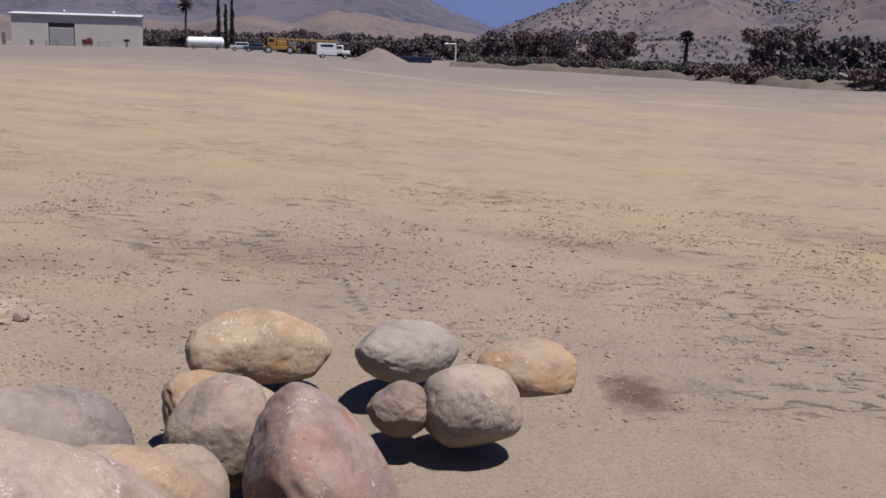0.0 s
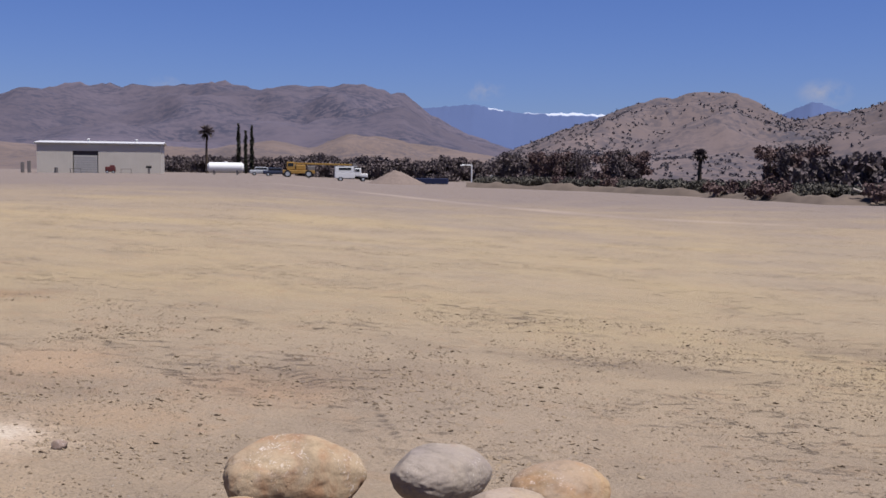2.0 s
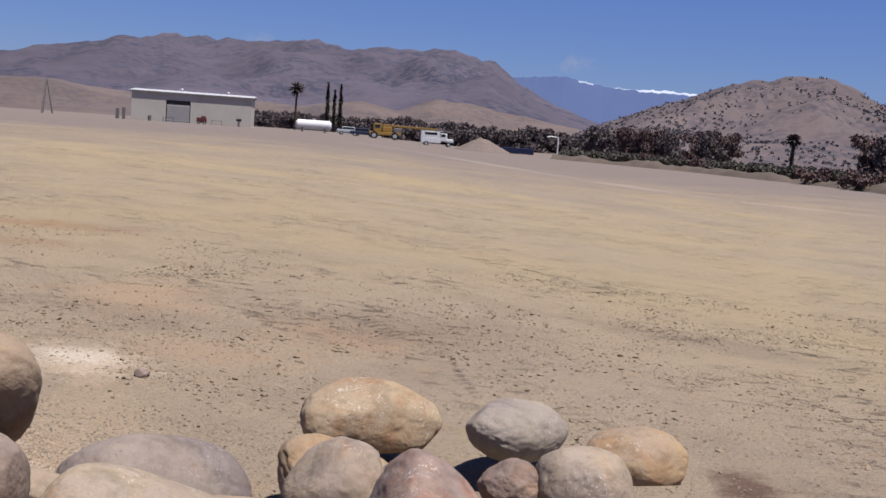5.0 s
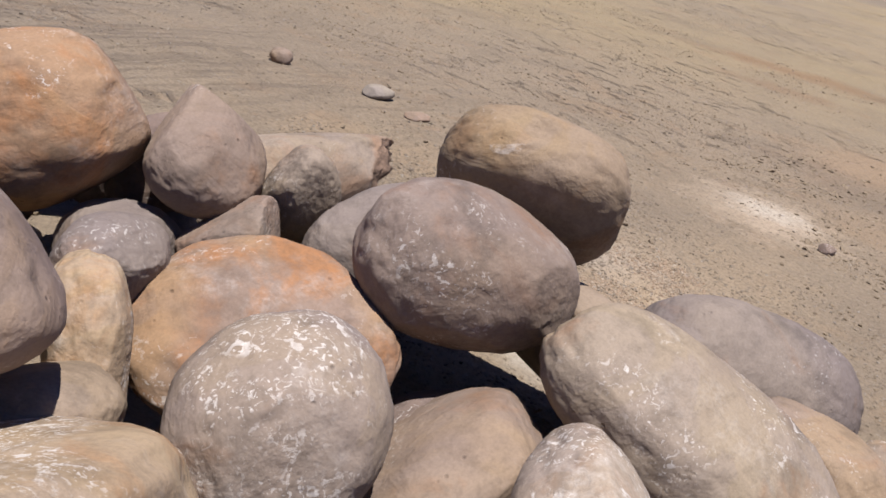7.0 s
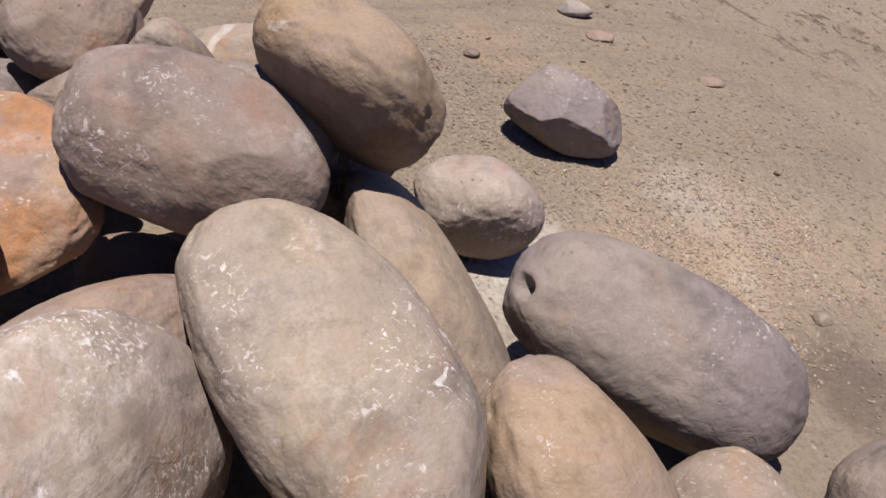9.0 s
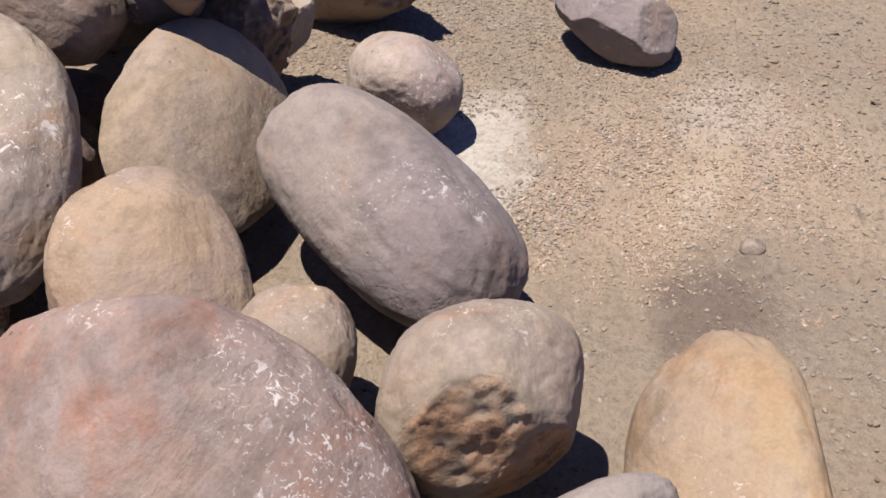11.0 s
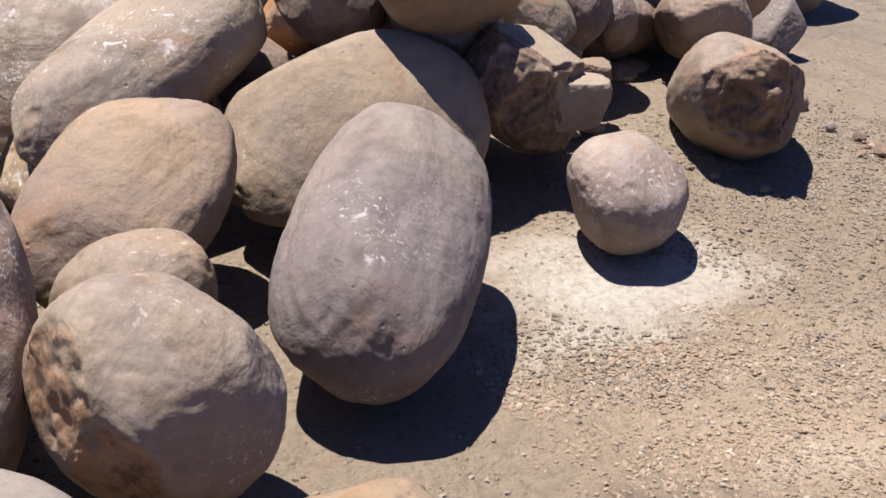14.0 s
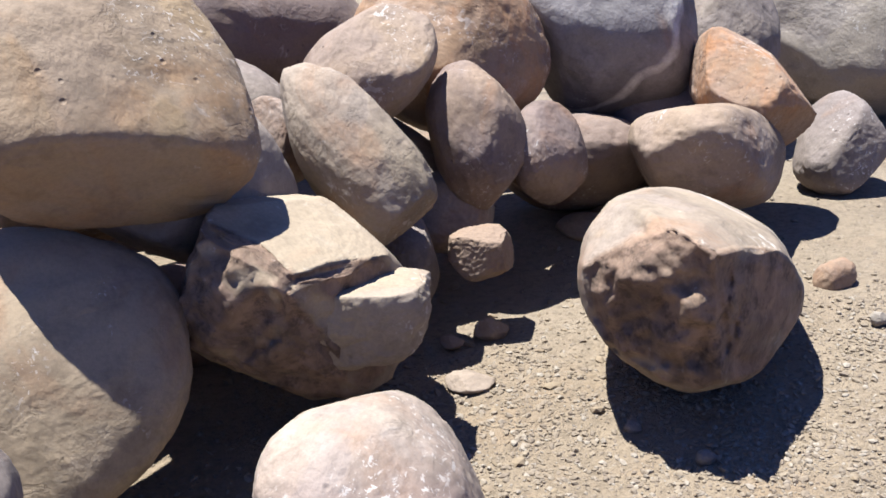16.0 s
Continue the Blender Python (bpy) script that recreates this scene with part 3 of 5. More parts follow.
boulder("cream wedge-shaped boulder in the pile", (-1.353, 2.965, 0.445), (0.228, 0.106, 0.110), (47.7, -43.5, -42.5), PALE, 25, square=2.4, chops=(((-0.54, 0.62, -0.6), 0.16), ((0.9, -0.17, -0.39), 0.125)))
ledged = boulder("broken angular brown boulder with sharp ledges", (-1.167, 3.292, 0.304), (0.171, 0.183, 0.292), (59.1, -5.3, 136.9), PALE, 26, cuts=(((0.0, -0.32, 0.95), 0.72, 0.6), ((0.38, 0.66, 0.65), 0.6, 0.12), ((-0.03, 0.85, 0.52), 0.78, 0.1), ((0.95, -0.18, 0.23), 0.76, 0.5), ((0.4, -0.75, 0.52), 0.74, 0.6), ((-0.59, 0.09, 0.8), 0.8, 0.3), ((0.08, 0.32, 0.94), 0.8, 0.4),), facets=3, square=2.6, lump=0.12)
ledge = boulder("lower ledge", (-1.262, 3.345, 0.292), (0.125, 0.11, 0.085), (12, -8, 160), PALE, 91, cuts=(((0.1, 0.35, 0.92), 0.5, 0.15), ((-0.9, 0.3, 0.2), 0.7, 0.3), ((0.3, 0.9, 0.1), 0.72, 0.4)), facets=0, square=5.0, lump=0.1)
join_stone(ledged, ledge)
boulder("grey-brown boulder in the pile", (-1.674, 2.767, 0.425), (0.116, 0.186, 0.148), (77.1, -14.3, 171.3), BROWN, 27, chops=(((-0.73, -0.02, 0.68), 0.12), ((-0.7, 0.43, -0.57), 0.12)))
boulder("dull brown boulder in shade at the pile's foot", (-1.867, 2.748, 0.385), (0.080, 0.121, 0.169), (78.9, -19.4, 145.9), BROWN, 28)
boulder("tall tan boulder behind the cream one", (-1.427, 2.697, 0.583), (0.111, 0.185, 0.165), (76.2, -44.0, 0.0), TAN, 29, chops=(((0.06, 0.59, 0.77), 0.115), ((-0.47, -0.66, 0.54), 0.105)))
boulder("very large smooth orange boulder on top of the pile", (-1.727, 2.394, 0.566), (0.308, 0.210, 0.244), (75.2, -17.2, 55.5), ORANGE, 30, lump=0.04)
boulder("huge light grey boulder at the far end of the pile", (-3.659, 1.510, 0.586), (0.459, 0.526, 0.418), (19.9, 15.5, 143.5), GREY, 31, lump=0.06, chops=(((0.45, 0.62, 0.64), 0.40),))
boulder("angular orange-brown boulder on the pile", (-2.465, 2.628, 0.499), (0.185, 0.153, 0.118), (-20.1, 40.3, 142.9), RUSTY, 32, cuts=(((-0.47, -0.88, 0.12), 0.78, 0.08), ((0.91, -0.41, -0.12), 0.75, 0.1), ((0.17, -0.31, 0.93), 0.8, 0.08),), facets=5, square=2.7)
boulder("angular mauve-grey wedge of stone at the pile's end", (-2.870, 2.520, 0.315), (0.150, 0.130, 0.150), (0.0, 0.0, 20.0), MAUVE, 33, facets=5, square=2.6, chops=(((-0.77, 0.05, 0.57), 0.09), ((-0.61, 0.40, -0.57), 0.10), ((0.75, 0.2, 0.6), 0.10), ((0.1, 0.95, 0.2), 0.11)))
boulder("pinkish wedge of broken stone", (-1.230, 2.697, 0.427), (0.168, 0.098, 0.098), (83.0, -12.4, 29.6), PINK, 37, square=2.8, chops=(((-0.37, -0.48, 0.77), 0.06), ((0.79, 0.55, 0.2), 0.065)))
boulder("dull pink-grey boulder in the pile", (-1.181, 2.327, 0.420), (0.118, 0.108, 0.199), (72.8, -7.4, 41.8), MAUVE, 39)
boulder("large brown boulder with a cracked underside", (-1.179, 1.597, 0.549), (0.588, 0.233, 0.406), (97.4, 9.6, -161.7), BROWN, 40, lump=0.06)
boulder("rough crumbling tan stone in the pile", (-1.004, 2.168, 0.336), (0.084, 0.172, 0.142), (68.0, -6.3, 60.7), CRUMBLY, 41, facets=6, lump=0.09, square=3.2)
boulder("low tan boulder in front of the rough stone", (-0.911, 1.919, 0.260), (0.239, 0.110, 0.201), (79.0, -20.0, 59.4), SAND, 42)
boulder("ochre boulder streaked with white chalk", (-0.634, 1.502, 0.077), (0.634, 0.604, 0.284), (-30.1, -42.4, 59.8), CRUMBLY, 43, facets=5, lump=0.11)
boulder("low pink boulder at the pile's edge", (0.507, 3.064, 0.124), (0.240, 0.232, 0.224), (-23.7, 3.1, -1.1), PINK, 45)
boulder("small chalky boulder at the near edge", (0.339, 2.883, 0.229), (0.196, 0.190, 0.180), (-87.9, 64.6, -84.7), CHALK, 46)
boulder("mauve boulder squeezed behind the speckled one", (-1.008, 3.046, 0.443), (0.270, 0.182, 0.164), (-11.0, -9.8, 57.0), MAUVE, 47)
boulder("small mauve boulder at the foot of the pile", (-1.482, 2.900, 0.189), (0.069, 0.104, 0.100), (69.8, -6.6, 165.9), MAUVE, 48)
boulder("big grey boulder crossed by a white stripe", (-2.194, 2.253, 0.678), (0.274, 0.233, 0.340), (27.4, 2.3, 61.6), STRIPED, 49, chops=(((0.2, 0.85, 0.48), 0.20), ((0.1, 0.65, -0.75), 0.29)), facets=3, square=2.5, lump=0.05)
boulder("blocky brown stone at the pile's foot", (-1.610, 3.028, 0.251), (0.067, 0.056, 0.070), (70.1, -13.5, 167.0), BROWN, 50, cuts=(((-0.28, -0.12, 0.95), 0.8, 0.1), ((0.95, -0.1, 0.31), 0.8, 0.1), ((0.3, 0.76, 0.58), 0.8, 0.1),), facets=3, square=3.6, lump=0.1)
# unseen filler, added so that the gap behind stays dark
boulder("added dark mauve filler boulder behind the angular ones", (-2.786, 1.938, 0.520), (0.174, 0.229, 0.220), (70.7, -2.2, 162.9), MAUVE, 51)
boulder("rusty brown boulder at the back of the pile", (-1.930, 1.901, 0.675), (0.146, 0.217, 0.200), (71.2, -0.8, 162.8), RUSTY, 52)
# unseen filler, added to cover lit ground in a dark gap
boulder("added dull brown filler boulder deep under the speckled one", (-0.620, 2.880, 0.100), (0.235, 0.148, 0.220), (73.3, -10.1, 30.1), BROWN, 53)
boulder("crumbling ochre stone under the pale boulder", (0.030, 3.060, -0.010), (0.187, 0.147, 0.150), (60.4, -2.6, 85.2), CRUMBLY, 54, facets=8, lump=0.14)
# the last five boulders are added fillers that keep the pile's gaps dark
boulder("added brown filler boulder wedged under the speckled one", (-0.991, 2.832, 0.071), (0.164, 0.102, 0.120), (63.5, -8.7, 71.5), BROWN, 55)
boulder("added mauve filler stone in the pile's shaded gap", (-1.615, 2.771, 0.259), (0.105, 0.099, 0.100), (70.7, -2.2, 162.9), MAUVE, 56)
boulder("added brown filler boulder deep in the shaded pile", (-2.075, 2.414, 0.269), (0.216, 0.131, 0.220), (70.7, -2.2, 162.9), BROWN, 57)
boulder("added dull mauve filler boulder deep in the shaded pile", (-2.429, 2.294, 0.299), (0.231, 0.181, 0.250), (70.7, -2.2, 162.9), MAUVE, 58)
boulder("added grey-brown filler boulder in the pile's shaded gap", (-1.505, 2.542, 0.300), (0.156, 0.128, 0.220), (68.7, -10.6, 56.5), MAUVE, 59)


# ---- loose stones and gravel ----
boulder("dark brown stone on the open yard", (-1.127, 6.178, 0.042), (0.043, 0.034, 0.030), (4, -3, 39), BROWN, 60, lump=0.12, cuts=(((0.3, -0.6, 0.7), 0.75, 0.15), ((-0.7, -0.4, 0.3), 0.75, 0.18), ((0.6, 0.5, 0.5), 0.75, 0.1)), level=4, name="stone", category="stone")
boulder("pale flat stone on the yard", (-3.020, 4.916, 0.272), (0.081, 0.065, 0.036), (4, -3, 56), GREY, 61, lump=0.12, cuts=(((0.3, -0.6, 0.7), 0.8, 0.15), ((-0.7, -0.4, 0.3), 0.8, 0.18), ((0.6, 0.5, 0.5), 0.8, 0.1)), level=4, name="stone", category="stone")
boulder("small tan rounded stone on the yard", (-3.546, 4.726, 0.310), (0.061, 0.049, 0.043), (4, -3, 43), TAN, 62, lump=0.12, level=4, name="stone", category="stone")
boulder("flat reddish stone chip on the yard", (-2.739, 4.918, 0.236), (0.062, 0.050, 0.022), (4, -3, 60), TAN, 63, lump=0.12, cuts=(((0.3, -0.6, 0.7), 0.8, 0.15), ((-0.7, -0.4, 0.3), 0.8, 0.18), ((0.6, 0.5, 0.5), 0.8, 0.1)), level=4, name="stone", category="stone")
boulder("curled piece of dry bark", (-2.364, 5.275, 0.175), (0.057, 0.045, 0.020), (4, -3, 75), BROWN, 64, lump=0.12, cuts=(((0.3, -0.6, 0.7), 0.8, 0.15), ((-0.7, -0.4, 0.3), 0.8, 0.18), ((0.6, 0.5, 0.5), 0.8, 0.1)), level=4, name="stone", category="stone")
boulder("crumbly peach-coloured clod of earth", (-0.836, 4.798, -0.037), (0.038, 0.030, 0.023), (4, -3, 152), PALE, 65, lump=0.12, cuts=(((0.3, -0.6, 0.7), 0.8, 0.15), ((-0.7, -0.4, 0.3), 0.8, 0.18), ((0.6, 0.5, 0.5), 0.8, 0.1)), level=4, name="stone", category="stone")
boulder("thin brown shard in a row of shards", (-2.371, 3.478, 0.175), (0.022, 0.018, 0.017), (4, -3, 139), BROWN, 66, lump=0.12, cuts=(((0.3, -0.6, 0.7), 0.6, 0.15), ((-0.7, -0.4, 0.3), 0.6, 0.18), ((0.6, 0.5, 0.5), 0.6, 0.1)), level=4, name="stone", category="stone")
boulder("small tan shard in a row of shards", (-2.402, 3.599, 0.185), (0.028, 0.023, 0.025), (4, -3, 156), TAN, 67, lump=0.12, cuts=(((0.3, -0.6, 0.7), 0.65, 0.15), ((-0.7, -0.4, 0.3), 0.65, 0.18), ((0.6, 0.5, 0.5), 0.65, 0.1)), level=4, name="stone", category="stone")
boulder("small mauve shard in a row of shards", (-2.466, 3.748, 0.198), (0.026, 0.020, 0.024), (4, -3, 143), MAUVE, 68, lump=0.12, cuts=(((0.3, -0.6, 0.7), 0.6, 0.15), ((-0.7, -0.4, 0.3), 0.6, 0.18), ((0.6, 0.5, 0.5), 0.6, 0.1)), level=4, name="stone", category="stone")
boulder("tilted brown shard in a row of shards", (-2.435, 3.906, 0.198), (0.030, 0.024, 0.026), (4, -3, 130), BROWN, 69, lump=0.12, cuts=(((0.3, -0.6, 0.7), 0.6, 0.15), ((-0.7, -0.4, 0.3), 0.6, 0.18), ((0.6, 0.5, 0.5), 0.6, 0.1)), level=4, name="stone", category="stone")
boulder("thin tan shard in a row of shards", (-2.558, 4.007, 0.211), (0.023, 0.019, 0.015), (4, -3, 147), TAN, 70, lump=0.12, cuts=(((0.3, -0.6, 0.7), 0.65, 0.15), ((-0.7, -0.4, 0.3), 0.65, 0.18), ((0.6, 0.5, 0.5), 0.65, 0.1)), level=4, name="stone", category="stone")
boulder("crumb of brown stone in a row of shards", (-2.595, 3.753, 0.211), (0.019, 0.015, 0.018), (4, -3, 134), BROWN, 71, lump=0.12, cuts=(((0.3, -0.6, 0.7), 0.6, 0.15), ((-0.7, -0.4, 0.3), 0.6, 0.18), ((0.6, 0.5, 0.5), 0.6, 0.1)), level=4, name="stone", category="stone")
boulder("tan shard at the angular boulder's foot", (-1.626, 3.063, 0.088), (0.036, 0.029, 0.026), (4, -3, 186), TAN, 72, lump=0.12, cuts=(((0.3, -0.6, 0.7), 0.6, 0.15), ((-0.7, -0.4, 0.3), 0.6, 0.18), ((0.6, 0.5, 0.5), 0.6, 0.1)), level=4, name="stone", category="stone")
boulder("brown shard at the angular boulder's foot", (-1.535, 3.072, 0.070), (0.026, 0.021, 0.016), (4, -3, 173), BROWN, 73, lump=0.12, cuts=(((0.3, -0.6, 0.7), 0.6, 0.15), ((-0.7, -0.4, 0.3), 0.6, 0.18), ((0.6, 0.5, 0.5), 0.6, 0.1)), level=4, name="stone", category="stone")
boulder("pale pebble on the chip-strewn ground", (-1.792, 3.675, 0.098), (0.018, 0.014, 0.014), (4, -3, 190), GREY, 74, lump=0.12, level=4, name="stone", category="stone")
boulder("dark pebble on the chip-strewn ground", (-1.727, 3.534, 0.089), (0.016, 0.012, 0.012), (4, -3, 177), MAUVE, 75, lump=0.12, level=4, name="stone", category="stone")
boulder("brown shard in a row of shards", (-2.338, 3.612, 0.176), (0.038, 0.031, 0.021), (4, -3, 129), BROWN, 76, lump=0.12, cuts=(((0.3, -0.6, 0.7), 0.6, 0.15), ((-0.7, -0.4, 0.3), 0.6, 0.18), ((0.6, 0.5, 0.5), 0.6, 0.1)), level=4, name="stone", category="stone")
boulder("brown shard in a row of shards", (-2.350, 3.751, 0.181), (0.050, 0.040, 0.021), (4, -3, 146), TAN, 77, lump=0.12, cuts=(((0.3, -0.6, 0.7), 0.6, 0.15), ((-0.7, -0.4, 0.3), 0.6, 0.18), ((0.6, 0.5, 0.5), 0.6, 0.1)), level=4, name="stone", category="stone")
boulder("brown shard in a row of shards", (-2.451, 3.839, 0.197), (0.042, 0.034, 0.020), (4, -3, 133), BROWN, 78, lump=0.12, cuts=(((0.3, -0.6, 0.7), 0.6, 0.15), ((-0.7, -0.4, 0.3), 0.6, 0.18), ((0.6, 0.5, 0.5), 0.6, 0.1)), level=4, name="stone", category="stone")
boulder("brown shard in a row of shards", (-2.558, 3.926, 0.213), (0.051, 0.041, 0.022), (4, -3, 150), TAN, 79, lump=0.12, cuts=(((0.3, -0.6, 0.7), 0.6, 0.15), ((-0.7, -0.4, 0.3), 0.6, 0.18), ((0.6, 0.5, 0.5), 0.6, 0.1)), level=4, name="stone", category="stone")
boulder("flat pink slab of stone", (-1.513, 3.253, 0.067), (0.049, 0.039, 0.015), (4, -3, 172), PINK, 80, lump=0.12, cuts=(((0.3, -0.6, 0.7), 0.7, 0.15), ((-0.7, -0.4, 0.3), 0.7, 0.18), ((0.6, 0.5, 0.5), 0.7, 0.1)), level=4, name="stone", category="stone")
boulder("small rounded tan stone", (-2.412, 3.147, 0.178), (0.049, 0.039, 0.044), (4, -3, 189), TAN, 81, lump=0.12, level=4, name="stone", category="stone")
boulder("flat pale slab by the pile", (-2.063, 2.582, 0.136), (0.083, 0.066, 0.033), (4, -3, 176), PINK, 82, lump=0.12, cuts=(((0.3, -0.6, 0.7), 0.75, 0.15), ((-0.7, -0.4, 0.3), 0.75, 0.18), ((0.6, 0.5, 0.5), 0.75, 0.1)), level=4, name="stone", category="stone")
boulder("flat tan slab by the pile", (-2.187, 2.512, 0.143), (0.078, 0.062, 0.027), (4, -3, 163), TAN, 83, lump=0.12, cuts=(((0.3, -0.6, 0.7), 0.75, 0.15), ((-0.7, -0.4, 0.3), 0.75, 0.18), ((0.6, 0.5, 0.5), 0.75, 0.1)), level=4, name="stone", category="stone")
boulder("grey stone chip on open ground", (-2.369, 3.359, 0.169), (0.019, 0.015, 0.017), (4, -3, 180), GREY, 84, lump=0.12, cuts=(((0.3, -0.6, 0.7), 0.75, 0.15), ((-0.7, -0.4, 0.3), 0.75, 0.18), ((0.6, 0.5, 0.5), 0.75, 0.1)), level=4, name="stone", category="stone")
boulder("small dark brown stone on the yard", (-2.498, 4.239, 0.205), (0.034, 0.027, 0.017), (4, -3, 72), BROWN, 85, lump=0.12, cuts=(((0.3, -0.6, 0.7), 0.8, 0.15), ((-0.7, -0.4, 0.3), 0.8, 0.18), ((0.6, 0.5, 0.5), 0.8, 0.1)), level=4, name="stone", category="stone")


def gravel(name, label, count, area, size, material, seed, clump=0.5, floor=0.0, bare=(), oval=False, flat=1.0):
    """Scattered chips of stone as one mesh. area: x0, x1, y0, y1."""
    rnd = random.Random(seed)
    points, tris = sphere(1)
    verts, faces = [], []
    placed, tries = 0, 0
    while placed < count and tries < count * 12:
        tries += 1
        x, y = rnd.uniform(area[0], area[1]), rnd.uniform(area[2], area[3])
        if noise.noise((x * 0.9, y * 0.9, seed)) + 0.6 * noise.noise((x * 3.1, y * 3.1, seed)) < floor + clump * rnd.uniform(-1, 1):
            continue
        if oval and math.hypot((2 * x - area[0] - area[1]) / (area[1] - area[0]), (2 * y - area[2] - area[3]) / (area[3] - area[2])) > rnd.uniform(0.3, 1.1) + 0.5 * noise.noise((x * 6, y * 6, seed)):
            continue
        if any(math.hypot(x - bx, y - by) < br and rnd.random() < 0.85 for bx, by, br in bare):
            continue
        s = size[0] * (size[1] / size[0]) ** (rnd.random() ** 2.4)
        turn = Euler((rnd.uniform(-0.5, 0.5), rnd.uniform(-0.5, 0.5), rnd.uniform(0, 6.28))).to_matrix()
        sx, sy, sz = s * rnd.uniform(0.8, 1.4), s * rnd.uniform(0.6, 1.0), s * flat * rnd.uniform(0.35, 0.7)
        z = ground_z(x, y) + ground_relief(x, y) + 0.25 * sz
        base = len(verts)
        for p in points:
            j = rnd.uniform(0.72, 1.18)
            w = turn @ Vector((p[0] * sx * j, p[1] * sy * j, p[2] * sz * j))
            verts.append((x + w.x, y + w.y, z + w.z))
        faces.extend(tuple(base + i for i in t) for t in tris)
        placed += 1
    me = bpy.data.meshes.new(name)
    me.from_pydata(verts, [], faces)
    me.materials.append(material)
    return tagged(new(name, me), label, "gravel", kind="stuff")


def chips(name, a, b, d):
    n = Nodes(name)
    geo = n.add("NewGeometry")
    f = geo.outputs["Random Per Island"]
    c = n.mix(f, a, b)
    c = n.mix(n.span(n.math("FRACT", n.math("MULTIPLY", f, 7.3), 0.0), 0.75, 0.95), c, d)
    v = n.coords(vary=False)
    return n.done(n.mix(n.span(n.noise(v, 90.0, 3), 0.3, 0.7, 0.0, 0.4), c, (0.14, 0.10, 0.075)), 0.92)


GRIT = chips("grit", (0.335, 0.268, 0.192), (0.265, 0.210, 0.160), (0.40, 0.345, 0.28))
SHARD = chips("shards", (0.33, 0.215, 0.14), (0.25, 0.165, 0.115), (0.45, 0.33, 0.23))
CLOD = chips("dry_clods", (0.325, 0.25, 0.165), (0.27, 0.205, 0.14), (0.35, 0.27, 0.185))
RUBBLE = chips("rubble", (0.46, 0.335, 0.23), (0.40, 0.29, 0.20), (0.54, 0.45, 0.35))
DUST = ((-1.06, 4.04, 0.26), (-1.12, 4.05, 0.22), (-0.96, 3.82, 0.2), (-1.14, 4.21, 0.2))        # dusty patches with few chips
gravel("gravel", "small grey and tan stone chips strewn over the yard", 6000, (-4.6, 2.6, 2.0, 7.6), (0.003, 0.010), GRIT, 5, 0.5, -0.02, DUST)
gravel("gravel", "loose stone chips round the foot of the pile", 13000, (-2.7, 0.4, 3.1, 5.6), (0.0025, 0.0095), GRIT, 8, 0.55, 0.03, DUST)
gravel("gravel", "dense small chips beside the angular boulders", 15000, (-2.8, -0.7, 3.0, 4.7), (0.0028, 0.009), GRIT, 12, 0.8, -0.3, DUST, True)
gravel("gravel", "loose chips and crumbs on the open yard", 5000, (-5.5, -1.2, 2.6, 8.0), (0.003, 0.011), GRIT, 14, 0.5, 0.0, DUST)
gravel("gravel", "thin strewing of tan chips beside the dusty patch", 1300, (-1.13, -0.63, 3.87, 4.40), (0.003, 0.010), GRIT, 21, 0.7, 0.0, oval=True)
gravel("coarse_gravel", "scattered clods and stones on dry earth", 11000, (-7, 7, 5.0, 12.5), (0.004, 0.015), CLOD, 9, 0.25, 0.12)
gravel("clods", "crumbled clods of dry earth on the trodden yard", 4600, (-2.2, 1.4, 6.0, 10.8), (0.005, 0.024), CLOD, 31, 0.2, 0.14, flat=0.55)
gravel("clods", "flat clods of dry earth in old tyre tracks", 6000, (1.0, 6.6, 6.0, 13.0), (0.006, 0.027), CLOD, 33, 0.2, 0.14, flat=0.5)
gravel("clods", "crumbs of earth among stone chips", 450, (-2.9, -0.6, 2.6, 5.4), (0.006, 0.022), CLOD, 35, 0.3, 0.22, DUST, flat=0.7)
gravel("shards", "line of thin brown shards and crumbs", 260, (-2.68, -2.22, 3.38, 4.08), (0.008, 0.030), SHARD, 41, 0.3, 0.0, oval=True, flat=0.7)
gravel("rubble", "crumbled orange stone rubble on pale dust", 7500, (-1.75, -0.55, 4.1, 5.1), (0.0022, 0.0085), RUBBLE, 3, 0.35, 0.06, oval=True)
gravel("rubble", "spill of tan and orange crumbs by the dusty patch", 2200, (-1.30, -0.60, 3.95, 4.40), (0.0025, 0.0095), RUBBLE, 6, 0.3, 0.05, oval=True)


# ---- the far side of the yard ----
def part(name, bm, material, parent, label="", smooth=False):
    me = bpy.data.meshes.new(name)
    bm.to_mesh(me)
    bm.free()
    if smooth:
        me.polygons.foreach_set("use_smooth", [True] * len(me.polygons))
    me.materials.append(material)
    ob = new(name, me)
    ob.parent = parent
    if label:
        ob["label"] = label
    return ob


def thing(name, m, label, category, group=""):
    ob = new(name)
    ob.matrix_world = m
    return tagged(ob, label, category, group)


def box(bm, size, at=(0, 0, 0), turn=(0, 0, 0), bevel=0.0):
    made = bmesh.ops.create_cube(bm, size=1.0, matrix=pose(*at, *turn) @ Matrix.Diagonal((*size, 1)))["verts"]
    if bevel:
        edges = list({e for v in made for e in v.link_edges})
        bmesh.ops.bevel(bm, geom=edges, offset=bevel, segments=2, affect="EDGES", profile=0.6)
    return bm


def rod(bm, a, b, r1, r2=None, sides=10):
    a, b = Vector(a), Vector(b)
    m = Matrix.Translation((a + b) / 2) @ (b - a).to_track_quat("Z", "Y").to_matrix().to_4x4()
    bmesh.ops.create_cone(bm, cap_ends=True, segments=sides, radius1=r1, radius2=r1 if r2 is None else r2, depth=(b - a).length, matrix=m)
    return bm


